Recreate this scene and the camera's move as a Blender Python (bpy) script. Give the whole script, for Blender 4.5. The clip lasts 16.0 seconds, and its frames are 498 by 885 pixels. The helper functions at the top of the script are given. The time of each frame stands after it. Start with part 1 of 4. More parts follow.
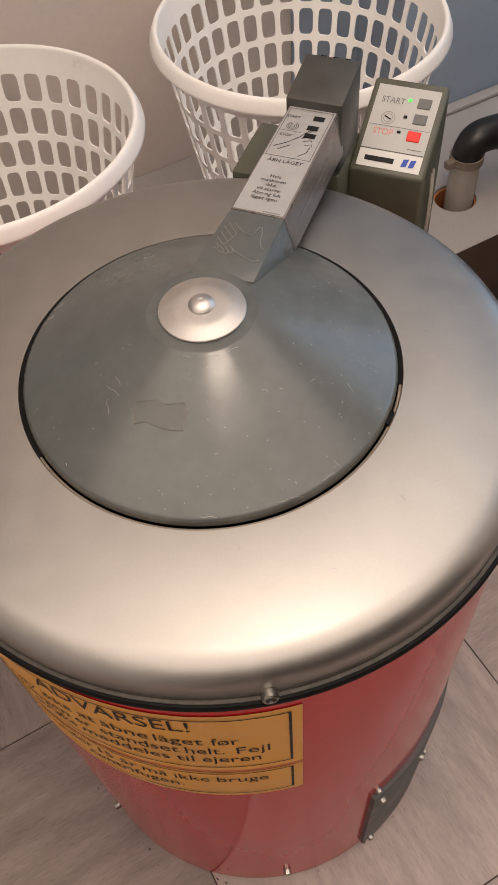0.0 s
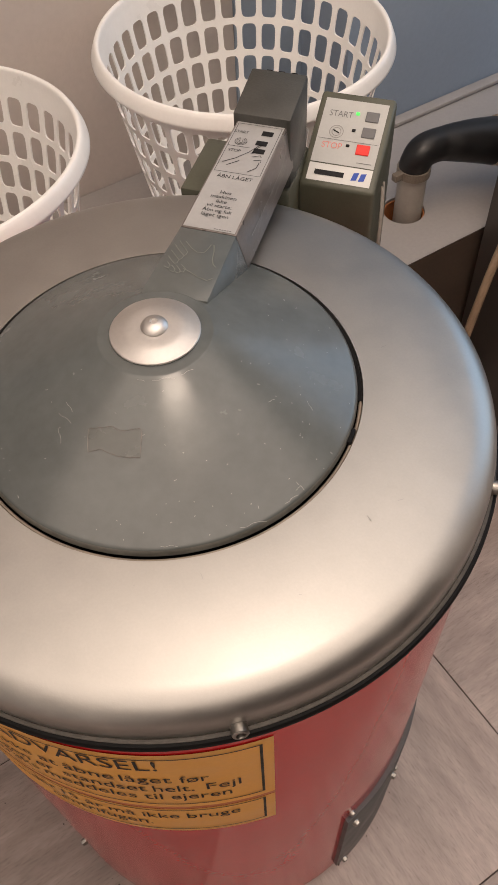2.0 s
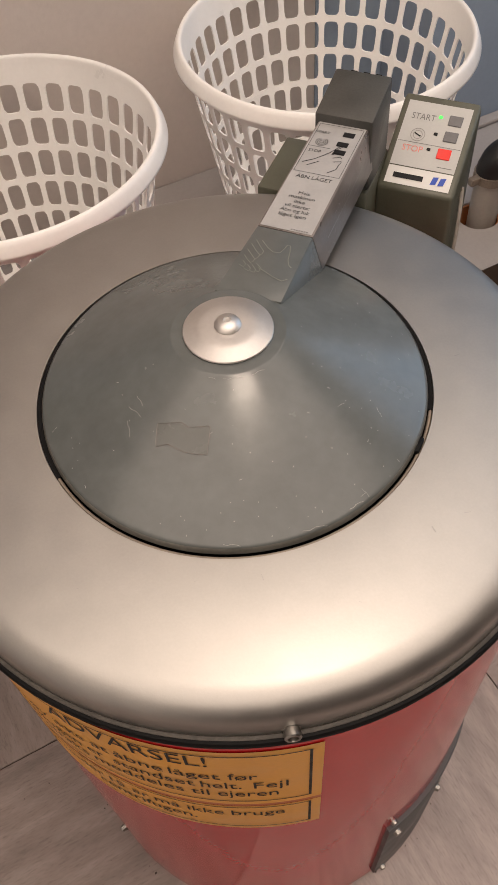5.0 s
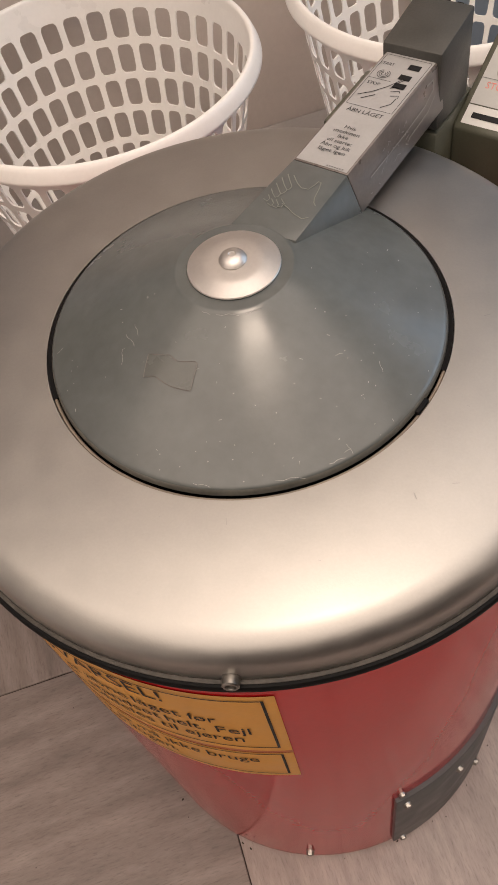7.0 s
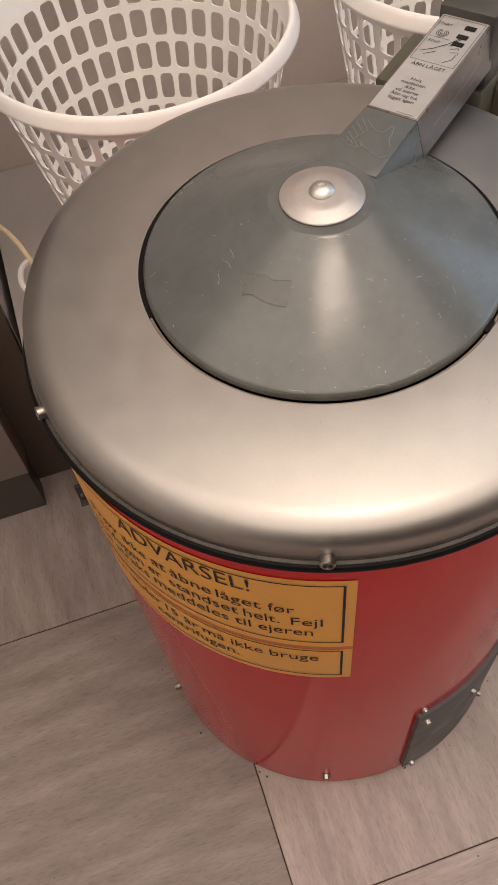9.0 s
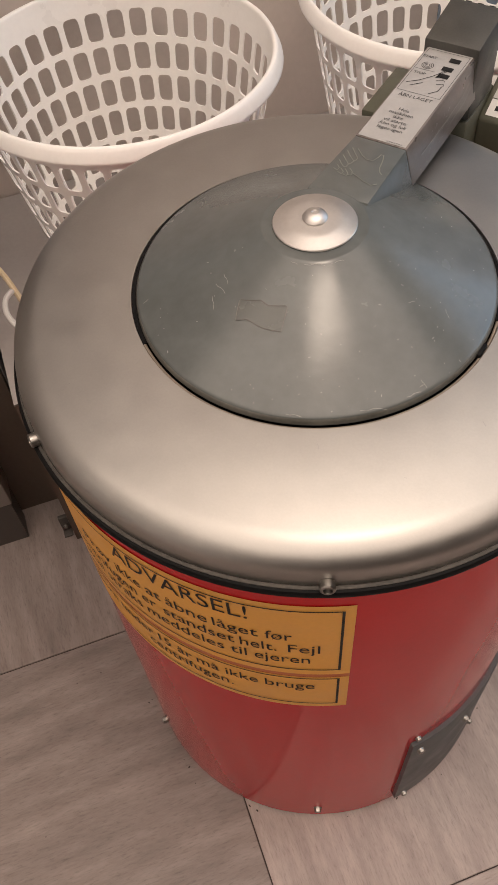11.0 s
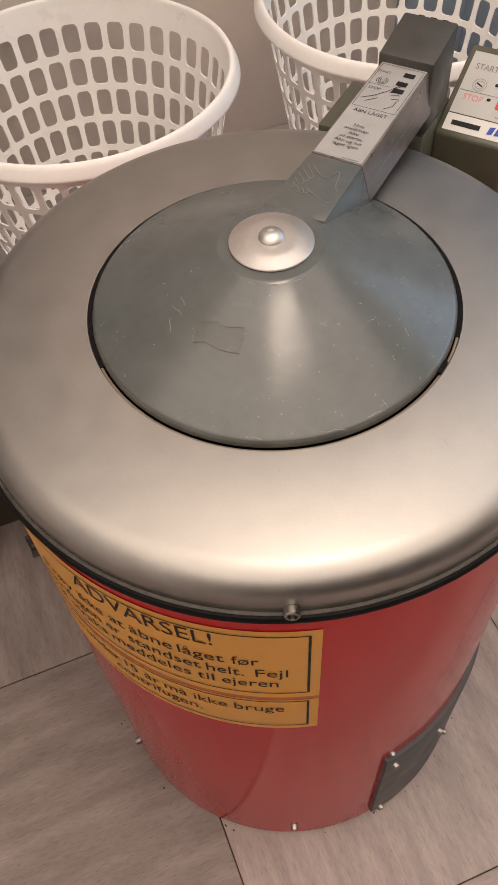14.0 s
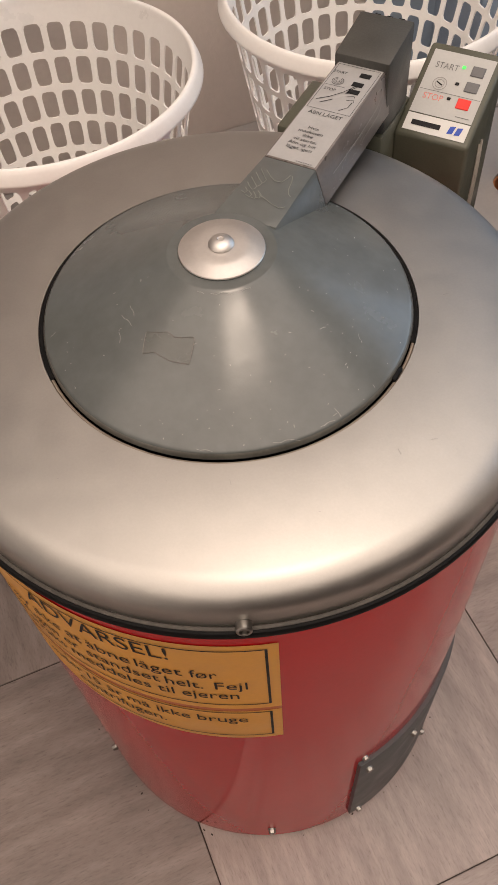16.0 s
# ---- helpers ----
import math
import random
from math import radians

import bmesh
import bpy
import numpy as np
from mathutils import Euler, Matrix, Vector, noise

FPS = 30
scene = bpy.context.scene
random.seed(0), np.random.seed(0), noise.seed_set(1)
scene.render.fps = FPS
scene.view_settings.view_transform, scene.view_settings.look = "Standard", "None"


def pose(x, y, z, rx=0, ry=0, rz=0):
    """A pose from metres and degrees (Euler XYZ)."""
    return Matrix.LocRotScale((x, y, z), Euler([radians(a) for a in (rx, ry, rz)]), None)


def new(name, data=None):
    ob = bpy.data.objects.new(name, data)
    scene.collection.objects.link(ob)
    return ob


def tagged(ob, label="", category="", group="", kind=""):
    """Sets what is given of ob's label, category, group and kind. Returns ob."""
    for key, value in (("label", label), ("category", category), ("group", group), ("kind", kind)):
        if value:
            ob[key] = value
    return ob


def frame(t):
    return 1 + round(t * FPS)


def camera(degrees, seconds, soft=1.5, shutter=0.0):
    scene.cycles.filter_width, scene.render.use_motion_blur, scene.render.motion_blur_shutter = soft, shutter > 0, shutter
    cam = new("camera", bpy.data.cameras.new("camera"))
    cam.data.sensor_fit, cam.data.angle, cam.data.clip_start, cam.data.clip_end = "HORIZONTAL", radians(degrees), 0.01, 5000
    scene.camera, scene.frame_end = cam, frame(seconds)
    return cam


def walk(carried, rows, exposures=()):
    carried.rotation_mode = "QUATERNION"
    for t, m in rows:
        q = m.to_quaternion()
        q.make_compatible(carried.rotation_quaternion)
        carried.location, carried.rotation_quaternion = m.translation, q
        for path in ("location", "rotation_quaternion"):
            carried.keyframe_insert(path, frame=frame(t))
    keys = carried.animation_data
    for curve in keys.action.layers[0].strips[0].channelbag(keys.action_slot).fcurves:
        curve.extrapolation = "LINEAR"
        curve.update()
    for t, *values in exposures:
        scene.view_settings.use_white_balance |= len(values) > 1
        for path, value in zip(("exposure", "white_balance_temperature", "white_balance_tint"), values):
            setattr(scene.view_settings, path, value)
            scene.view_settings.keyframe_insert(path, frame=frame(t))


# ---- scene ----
# ---- camera and its way ----
cam = camera(33.24, 16.0)
ROWS = [
    (0, -0.0151, -0.4484, 1.3345, 35.41, 3.08, -9.55),
    (0.5, -0.0061, -0.4483, 1.3318, 36.05, 2.27, -11.93),
    (1, -0.0067, -0.4393, 1.3264, 36.23, 1.96, -12.59),
    (1.5, -0.0101, -0.4386, 1.3266, 36.34, 1.87, -12.89),
    (2, -0.0148, -0.4316, 1.3237, 36.20, 1.83, -12.96),
    (2.5, -0.0196, -0.4251, 1.3266, 36.27, 1.70, -12.97),
    (3, -0.0234, -0.4314, 1.3301, 36.12, 1.57, -12.58),
    (3.5, -0.0284, -0.4319, 1.3274, 36.06, 1.99, -10.01),
    (3.7, -0.0276, -0.4318, 1.3261, 36.16, 2.28, -9.33),
    (5.8, -0.0175, -0.4201, 1.3255, 36.05, 2.91, -8.22),
    (6, -0.0053, -0.4190, 1.3239, 35.92, 2.86, -8.22),
    (6.5, 0.0370, -0.4206, 1.3151, 35.82, 3.30, -3.12),
    (7, 0.0856, -0.4256, 1.2971, 33.75, 7.37, 2.88),
    (7.5, 0.0704, -0.4589, 1.3048, 33.67, 10.30, 5.05),
    (8, 0.0222, -0.5053, 1.3183, 33.20, 6.74, 2.89),
    (8.2, 0.0107, -0.5087, 1.3267, 32.56, 5.88, 2.58),
    (10.5, -0.0159, -0.5193, 1.3243, 34.61, 3.65, 0.86),
    (11, -0.0215, -0.5158, 1.3229, 34.97, 3.33, 0.52),
    (11.5, -0.0145, -0.5129, 1.3234, 35.23, 3.19, 0.04),
    (12, -0.0127, -0.5143, 1.3274, 35.45, 2.94, -0.26),
    (12.5, -0.0105, -0.5084, 1.3231, 35.34, 2.83, -0.80),
    (13, -0.0121, -0.5065, 1.3234, 35.44, 2.83, -1.00),
    (13.5, -0.0141, -0.5031, 1.3223, 35.42, 2.70, -1.22),
    (14, -0.0114, -0.4999, 1.3216, 35.30, 2.68, -1.67),
    (14.5, -0.0103, -0.4993, 1.3213, 35.23, 2.63, -1.99),
    (15, -0.0019, -0.4940, 1.3195, 35.12, 2.58, -2.23),
    (15.5, 0.0080, -0.4891, 1.3187, 35.04, 2.65, -2.45),
    (16, 0.0190, -0.4847, 1.3202, 34.78, 2.80, -2.74),
]
EXPOSURES = [(0.0, -0.07), (6.0, -0.06), (7.5, 0.0), (16.0, 0.0)]
walk(cam, [(t, pose(x, y, z, rx, ry, rz)) for t, x, y, z, rx, ry, rz in ROWS], EXPOSURES)

# ---- plan: metres; the room stands turned by 20 degrees round the spin dryer's axis ----
ROOM = 20.0                     # turn of walls and floor tiles
ARM = 60.0                      # direction of the lid's arm
LEDGE = 0.40                    # height of the boxed ledge behind the dryer
WALL = 0.804                    # back wall's distance
CEIL = 2.5
WEST, EAST, SOUTH = -1.7, 1.9, -2.30


def room(u, n, z, turn=0.0):
    a = radians(ROOM)
    return pose(u * math.cos(a) - n * math.sin(a), u * math.sin(a) + n * math.cos(a), z, 0, 0, ROOM + turn)


# ---- world, daylight and lamps ----
world = bpy.data.worlds.new("sky")
world.use_nodes = True
scene.world = world
wn = world.node_tree
sky = wn.nodes.new("ShaderNodeTexSky")
sky.sky_type, sky.sun_disc = "NISHITA", False
sky.sun_elevation, sky.sun_rotation = radians(35), radians(120)
wn.links.new(sky.outputs[0], wn.nodes["Background"].inputs[0])
wn.nodes["Background"].inputs[1].default_value = 0.1


def area(name, m, sx, sy, watts, colour):
    d = bpy.data.lights.new(name, "AREA")
    d.shape, d.size, d.size_y, d.energy, d.color = "RECTANGLE", sx, sy, watts, colour
    o = new(name, d)
    o.matrix_world = m
    return o


LAMP_U, LAMP_N = 0.05, -0.31
LAMP_Z = CEIL - 0.22
area("ceiling_lamp", room(LAMP_U, LAMP_N, LAMP_Z - 0.035), 0.46, 0.21, 5.5, (1.0, 0.81, 0.66))
# Added fill light, unseen: evens out what the steel top reflects.
PANEL_U, PANEL_N, PANEL_W, PANEL_D = -0.10, -0.75, 3.1, 3.0
area("fill_panel_lamp", room(PANEL_U, PANEL_N, CEIL - 0.035), PANEL_W, PANEL_D, 57, (1.0, 0.82, 0.69))
WIN_N, WIN_Z, WIN_W, WIN_H = 0.02, 1.42, 1.2, 1.35
area("window_daylight", room(EAST - 0.03, WIN_N, WIN_Z) @ pose(0, 0, 0, 0, 90, 0), WIN_H, WIN_W, 7, (0.52, 0.74, 1.0))


# ---- materials ----
def tree(name):
    m = bpy.data.materials.new(name)
    m.use_nodes = True
    return m, m.node_tree, m.node_tree.nodes["Principled BSDF"]


def node(nt, kind, **values):
    n = nt.nodes.new(kind)
    for k, v in values.items():
        n.inputs[k].default_value = v
    return n


def noise_at(nt, scale, detail=4.0, stretch=(1, 1, 1), coords="Object", rough=0.55, own=False):
    tc = nt.nodes.new("ShaderNodeTexCoord")
    mp = node(nt, "ShaderNodeMapping", Scale=stretch)
    nt.links.new(tc.outputs[coords], mp.inputs[0])
    nz = node(nt, "ShaderNodeTexNoise", Scale=scale, Detail=detail, Roughness=rough)
    nt.links.new(mp.outputs[0], nz.inputs["Vector"])
    if own:
        nz.noise_dimensions = "4D"
        info = nt.nodes.new("ShaderNodeObjectInfo")
        far = nt.nodes.new("ShaderNodeMath")
        far.operation, far.inputs[1].default_value = "MULTIPLY", 60.0
        nt.links.new(info.outputs["Random"], far.inputs[0])
        nt.links.new(far.outputs[0], nz.inputs["W"])
    return nz.outputs[0]


def ramp(nt, src, stops):
    r = nt.nodes.new("ShaderNodeValToRGB")
    while len(r.color_ramp.elements) < len(stops):
        r.color_ramp.elements.new(0.5)
    for e, (p, c) in zip(r.color_ramp.elements, stops):
        e.position, e.color = p, (*c, 1) if len(c) == 3 else c
    nt.links.new(src, r.inputs[0])
    return r.outputs[0]


def grey(v):
    return (v, v, v)


def surface(name, colour, rough=0.5, metal=0.0, vary=0.12, scale=9.0, fine=160.0, bump=0.06, coat=0.0, stretch=(1, 1, 1), spread=0.12, dist=0.001, spec=0.5):
    """Colour that drifts at two scales, uneven gloss and a fine relief."""
    m, nt, b = tree(name)
    c = Vector(colour)
    big = noise_at(nt, scale, 5, stretch)
    tint = ramp(nt, big, [(0.3, tuple(c * (1 - vary))), (0.7, tuple(min(1, k) for k in c * (1 + vary)))])
    small = noise_at(nt, fine, 3, stretch)
    mix = nt.nodes.new("ShaderNodeMixRGB")
    mix.blend_type = "MULTIPLY"
    mix.inputs[0].default_value = 1.0
    nt.links.new(tint, mix.inputs[1])
    nt.links.new(ramp(nt, small, [(0.25, grey(1 - vary)), (0.7, grey(1.0))]), mix.inputs[2])
    nt.links.new(mix.outputs[0], b.inputs["Base Color"])
    nt.links.new(ramp(nt, big, [(0.3, grey(max(0.02, rough - spread))), (0.75, grey(min(1, rough + spread)))]), b.inputs["Roughness"])
    b.inputs["Metallic"].default_value = metal
    b.inputs["Specular IOR Level"].default_value = spec
    b.inputs["Coat Weight"].default_value = coat
    b.inputs["Coat Roughness"].default_value = 0.08
    if bump:
        bp = node(nt, "ShaderNodeBump", Strength=bump, Distance=dist)
        nt.links.new(small, bp.inputs["Height"])
        nt.links.new(bp.outputs[0], b.inputs["Normal"])
    return m


M_STEEL = surface("spun_steel", (0.430, 0.418, 0.398), 0.41, 1.0, 0.045, 38, 520, 0.05, spread=0.035)
M_CASING = surface("worn_casing", (0.20, 0.178, 0.168), 0.36, 0.3, 0.14, 30, 300, 0.05)
M_BRIGHT = surface("bright_steel", (0.64, 0.62, 0.60), 0.42, 1.0, 0.06, 30, 300, 0.05, spread=0.06)
M_LID = surface("grey_lid_plastic", (0.098, 0.109, 0.108), 0.24, 0.0, 0.12, 22, 110, 0.10, spread=0.05, spec=0.72)
M_RED = surface("red_enamel", (0.50, 0.010, 0.014), 0.11, 0.0, 0.06, 6, 240, 0.008, coat=0.0, spread=0.03, spec=0.14)
M_BLACK = surface("black_rubber", (0.006, 0.006, 0.0065), 0.6, 0.0, 0.3, 40, 300, 0.1, spec=0.12)
M_LIDEDGE = surface("worn_lid_edge", (0.10, 0.098, 0.086), 0.4, 0.0, 0.25, 60, 300, 0.1)
M_LIP = surface("dull_worn_lip", (0.085, 0.078, 0.07), 0.62, 0.0, 0.3, 90, 400, 0.1, spec=0.3)
M_BOLT = surface("dull_bolt_steel", (0.32, 0.305, 0.285), 0.36, 1.0, 0.12, 60, 400, 0.1)
M_BRASS = surface("dull_liner_ring", (0.24, 0.20, 0.16), 0.45, 0.15, 0.2, 40, 300, 0.05)
M_PLATE = surface("dark_grey_plate", (0.085, 0.092, 0.097), 0.5, 0.0, 0.15, 25, 300, 0.1)
M_OLIVE = surface("olive_grey_plastic", (0.088, 0.090, 0.066), 0.42, 0.0, 0.12, 30, 500, 0.12)
M_CAP = surface("charcoal_plastic", (0.052, 0.052, 0.048), 0.44, 0.0, 0.2, 30, 500, 0.15)
M_STICKER = surface("silver_sticker", (0.43, 0.43, 0.43), 0.40, 0.25, 0.05, 40, 400, 0.02)
M_PANEL = surface("panel_foil", (0.47, 0.475, 0.465), 0.42, 0.0, 0.04, 40, 400, 0.02)
M_WHITE_FOIL = surface("white_foil", (0.66, 0.66, 0.64), 0.4, 0.0, 0.03, 40, 400, 0.02)
M_INK = surface("black_ink", (0.012, 0.012, 0.013), 0.55, 0.0, 0.1, 60, 400, 0.0, spec=0.25)
M_GREYINK = surface("grey_ink", (0.16, 0.16, 0.16), 0.5, 0.0, 0.1, 60, 400, 0.0)
M_REDINK = surface("red_ink", (0.78, 0.03, 0.02), 0.45, 0.0, 0.05, 60, 400, 0.0)
M_PALERED = surface("faded_red_ink", (0.75, 0.24, 0.2), 0.45, 0.0, 0.1, 60, 400, 0.0)
M_BLUEINK = surface("blue_ink", (0.02, 0.07, 0.42), 0.45, 0.0, 0.05, 60, 400, 0.0)
M_KEY = surface("grey_key", (0.14, 0.14, 0.145), 0.45, 0.0, 0.08, 60, 400, 0.03)
M_ORANGE = surface("orange_label", (0.75, 0.36, 0.058), 0.42, 0.0, 0.06, 14, 300, 0.02)
M_REDLINE = surface("orange_label_stripe", (0.50, 0.13, 0.04), 0.42, 0.0, 0.06, 14, 300, 0.02)
M_BASKET = surface("white_basket_plastic", (0.91, 0.90, 0.875), 0.36, 0.0, 0.03, 12, 200, 0.02)
M_WALL = surface("grey_wall_paint", (0.60, 0.535, 0.49), 0.75, 0.0, 0.05, 3, 120, 0.25, dist=0.002)
M_DARKWALL = surface("dark_reflected_wall", (0.045, 0.037, 0.032), 0.7, 0.0, 0.08, 3, 120, 0.25, dist=0.002)
M_BLUEWALL = surface("blue_grey_wall", (0.31, 0.375, 0.46), 0.72, 0.0, 0.05, 3, 120, 0.25, dist=0.002)
M_LEDGE = surface("ledge_laminate", (0.40, 0.375, 0.36), 0.55, 0.0, 0.07, 7, 140, 0.12)
M_LEDGEFRONT = surface("brown_ledge_front", (0.100, 0.074, 0.056), 0.6, 0.0, 0.15, 10, 140, 0.12)
M_PIER = surface("pale_grey_board", (0.42, 0.40, 0.40), 0.6, 0.0, 0.06, 4, 120, 0.15)
M_CEIL = surface("ceiling_paint", (0.82, 0.80, 0.77), 0.8, 0.0, 0.04, 3, 100, 0.2)
M_JOINT = surface("dark_joint", (0.075, 0.058, 0.048), 0.8, 0.0, 0.2, 20, 200, 0.1)
M_PIPE = surface("grey_drain_pipe", (0.38, 0.35, 0.31), 0.45, 0.0, 0.08, 20, 200, 0.05)
M_CLAY = surface("orange_sleeve", (0.50, 0.19, 0.07), 0.55, 0.0, 0.15, 40, 300, 0.1)
M_HOSE = surface("black_hose", (0.016, 0.016, 0.017), 0.42, 0.0, 0.25, 30, 300, 0.08)
M_TAPE = surface("cream_tape", (0.55, 0.46, 0.34), 0.55, 0.0, 0.1, 40, 300, 0.08)
M_BROWNCABLE = surface("brown_cable", (0.30, 0.215, 0.14), 0.5, 0.0, 0.12, 40, 300, 0.03)
M_DIRT = surface("floor_dirt", (0.05, 0.038, 0.03), 0.9, 0.0, 0.3, 60, 300, 0.0)
M_CABLE = surface("cream_cable", (0.72, 0.60, 0.40), 0.5, 0.0, 0.08, 40, 300, 0.03)
M_CABINET = surface("grey_machine_steel", (0.30, 0.275, 0.25), 0.42, 0.35, 0.06, 8, 300, 0.04)
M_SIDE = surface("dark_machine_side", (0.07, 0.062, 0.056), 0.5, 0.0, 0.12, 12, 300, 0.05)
M_GREEN = surface("green_print", (0.0, 0.20, 0.055), 0.5, 0.0, 0.08, 60, 300, 0.0)
M_TAPEMARK = surface("tape_residue", (0.086, 0.093, 0.088), 0.25, 0.0, 0.06, 60, 300, 0.05, spec=0.70)
M_MOULD = surface("scuffed_raised_line", (0.19, 0.20, 0.18), 0.4, 0.0, 0.1, 60, 300, 0.0)
M_WORN = surface("worn_white_scuff", (0.34, 0.34, 0.325), 0.6, 0.0, 0.1, 60, 300, 0.0)
M_FADED = surface("faded_print", (0.30, 0.29, 0.28), 0.5, 0.0, 0.1, 60, 300, 0.0)


def led_material():
    m, nt, b = tree("green_led")
    b.inputs["Base Color"].default_value = (0.05, 0.5, 0.08, 1)
    b.inputs["Emission Color"].default_value = (0.12, 1.0, 0.15, 1)
    b.inputs["Emission Strength"].default_value = 0.9
    return m


M_LED = led_material()


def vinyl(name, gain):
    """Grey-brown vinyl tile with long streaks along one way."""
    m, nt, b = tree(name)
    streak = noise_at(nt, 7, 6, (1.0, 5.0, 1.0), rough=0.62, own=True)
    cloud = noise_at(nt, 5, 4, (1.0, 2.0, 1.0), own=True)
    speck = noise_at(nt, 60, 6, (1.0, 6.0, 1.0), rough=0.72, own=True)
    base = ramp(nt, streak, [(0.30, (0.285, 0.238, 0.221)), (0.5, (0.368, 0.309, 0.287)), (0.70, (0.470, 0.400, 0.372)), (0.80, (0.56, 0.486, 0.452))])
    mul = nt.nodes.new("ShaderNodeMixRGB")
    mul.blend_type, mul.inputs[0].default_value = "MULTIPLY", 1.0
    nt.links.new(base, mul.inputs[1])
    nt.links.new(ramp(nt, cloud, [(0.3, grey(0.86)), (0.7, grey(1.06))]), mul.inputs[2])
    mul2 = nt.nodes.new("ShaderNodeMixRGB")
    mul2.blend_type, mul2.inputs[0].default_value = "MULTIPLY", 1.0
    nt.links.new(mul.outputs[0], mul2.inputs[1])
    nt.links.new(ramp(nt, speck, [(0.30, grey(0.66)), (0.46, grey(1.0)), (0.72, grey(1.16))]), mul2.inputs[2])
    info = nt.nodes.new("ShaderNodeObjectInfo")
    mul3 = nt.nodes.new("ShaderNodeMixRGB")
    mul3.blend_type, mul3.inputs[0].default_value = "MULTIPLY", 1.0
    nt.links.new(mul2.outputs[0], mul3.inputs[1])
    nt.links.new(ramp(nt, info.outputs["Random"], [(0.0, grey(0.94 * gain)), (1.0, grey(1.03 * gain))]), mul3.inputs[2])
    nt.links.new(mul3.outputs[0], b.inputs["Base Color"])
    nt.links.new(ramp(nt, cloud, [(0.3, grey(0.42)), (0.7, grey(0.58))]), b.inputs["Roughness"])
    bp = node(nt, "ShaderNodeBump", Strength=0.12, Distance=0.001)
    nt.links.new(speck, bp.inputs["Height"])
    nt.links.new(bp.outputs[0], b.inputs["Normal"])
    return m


# One vinyl in two brightnesses: left side's shade and right side's light painted in.
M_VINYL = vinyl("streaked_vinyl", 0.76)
M_VINYL_LIT = vinyl("streaked_vinyl_lit", 1.12)


# ---- building helpers ----
def mesh_of(name, bm, material, angle=32):
    bmesh.ops.recalc_face_normals(bm, faces=bm.faces[:])
    for f in bm.faces:
        f.smooth = True
    for e in bm.edges:
        if len(e.link_faces) == 2 and e.calc_face_angle(0) > radians(angle):
            e.smooth = False
    me = bpy.data.meshes.new(name)
    bm.to_mesh(me)
    bm.free()
    me.materials.append(material)
    return me


def part(name, bm, material, parent=None, label="", m=None, angle=32):
    ob = new(name, mesh_of(name, bm, material, angle))
    if parent is not None:
        ob.parent = parent
    if m is not None:
        ob.matrix_basis = m
    return tagged(ob, label)


def thing(name, m, label, category, group="", kind=""):
    ob = new(name)
    ob.empty_display_size = 0.05
    ob.matrix_basis = m
    return tagged(ob, label, category, group, kind)


def box(x0, x1, y0, y1, z0, z1, bevel=0.0, seg=2, bm=None, m=None):
    """A box with rounded edges, added to bm."""
    one = bmesh.new()
    bmesh.ops.create_cube(one, size=1.0)
    for v in one.verts:
        v.co = Vector(((x0 + x1) / 2 + v.co.x * (x1 - x0), (y0 + y1) / 2 + v.co.y * (y1 - y0), (z0 + z1) / 2 + v.co.z * (z1 - z0)))
    if bevel:
        bmesh.ops.bevel(one, geom=one.edges[:], offset=bevel, segments=seg, profile=0.5, affect="EDGES")
    return merge(one, bm, m)


def merge(one, bm=None, m=None):
    if m is not None:
        one.transform(m)
    if bm is None:
        return one
    me = bpy.data.meshes.new("scratch")
    one.to_mesh(me)
    one.free()
    bm.from_mesh(me)
    bpy.data.meshes.remove(me)
    return bm


def lathe(profile, seg=96, start=0.0, sweep=360.0, closed=True):
    """Turns (radius, height) pairs round the z axis."""
    bm = bmesh.new()
    full = abs(sweep - 360.0) < 1e-6
    count = seg if full else seg + 1
    rings = []
    for i in range(count):
        a = radians(start + sweep * i / seg)
        rings.append([bm.verts.new((r * math.cos(a), r * math.sin(a), z)) for r, z in profile])
    k = len(profile)
    for i in range(seg):
        p, q = rings[i], rings[(i + 1) % count]
        for j in range(k if closed else k - 1):
            w = (j + 1) % k
            quad = [p[j], q[j], q[w], p[w]]
            if len({tuple(round(c, 7) for c in v.co) for v in quad}) >= 3:
                bm.faces.new(quad)
    if not full and closed:
        bm.faces.new(rings[0])
        bm.faces.new(rings[-1][::-1])
    bmesh.ops.remove_doubles(bm, verts=bm.verts[:], dist=1e-6)
    return bm


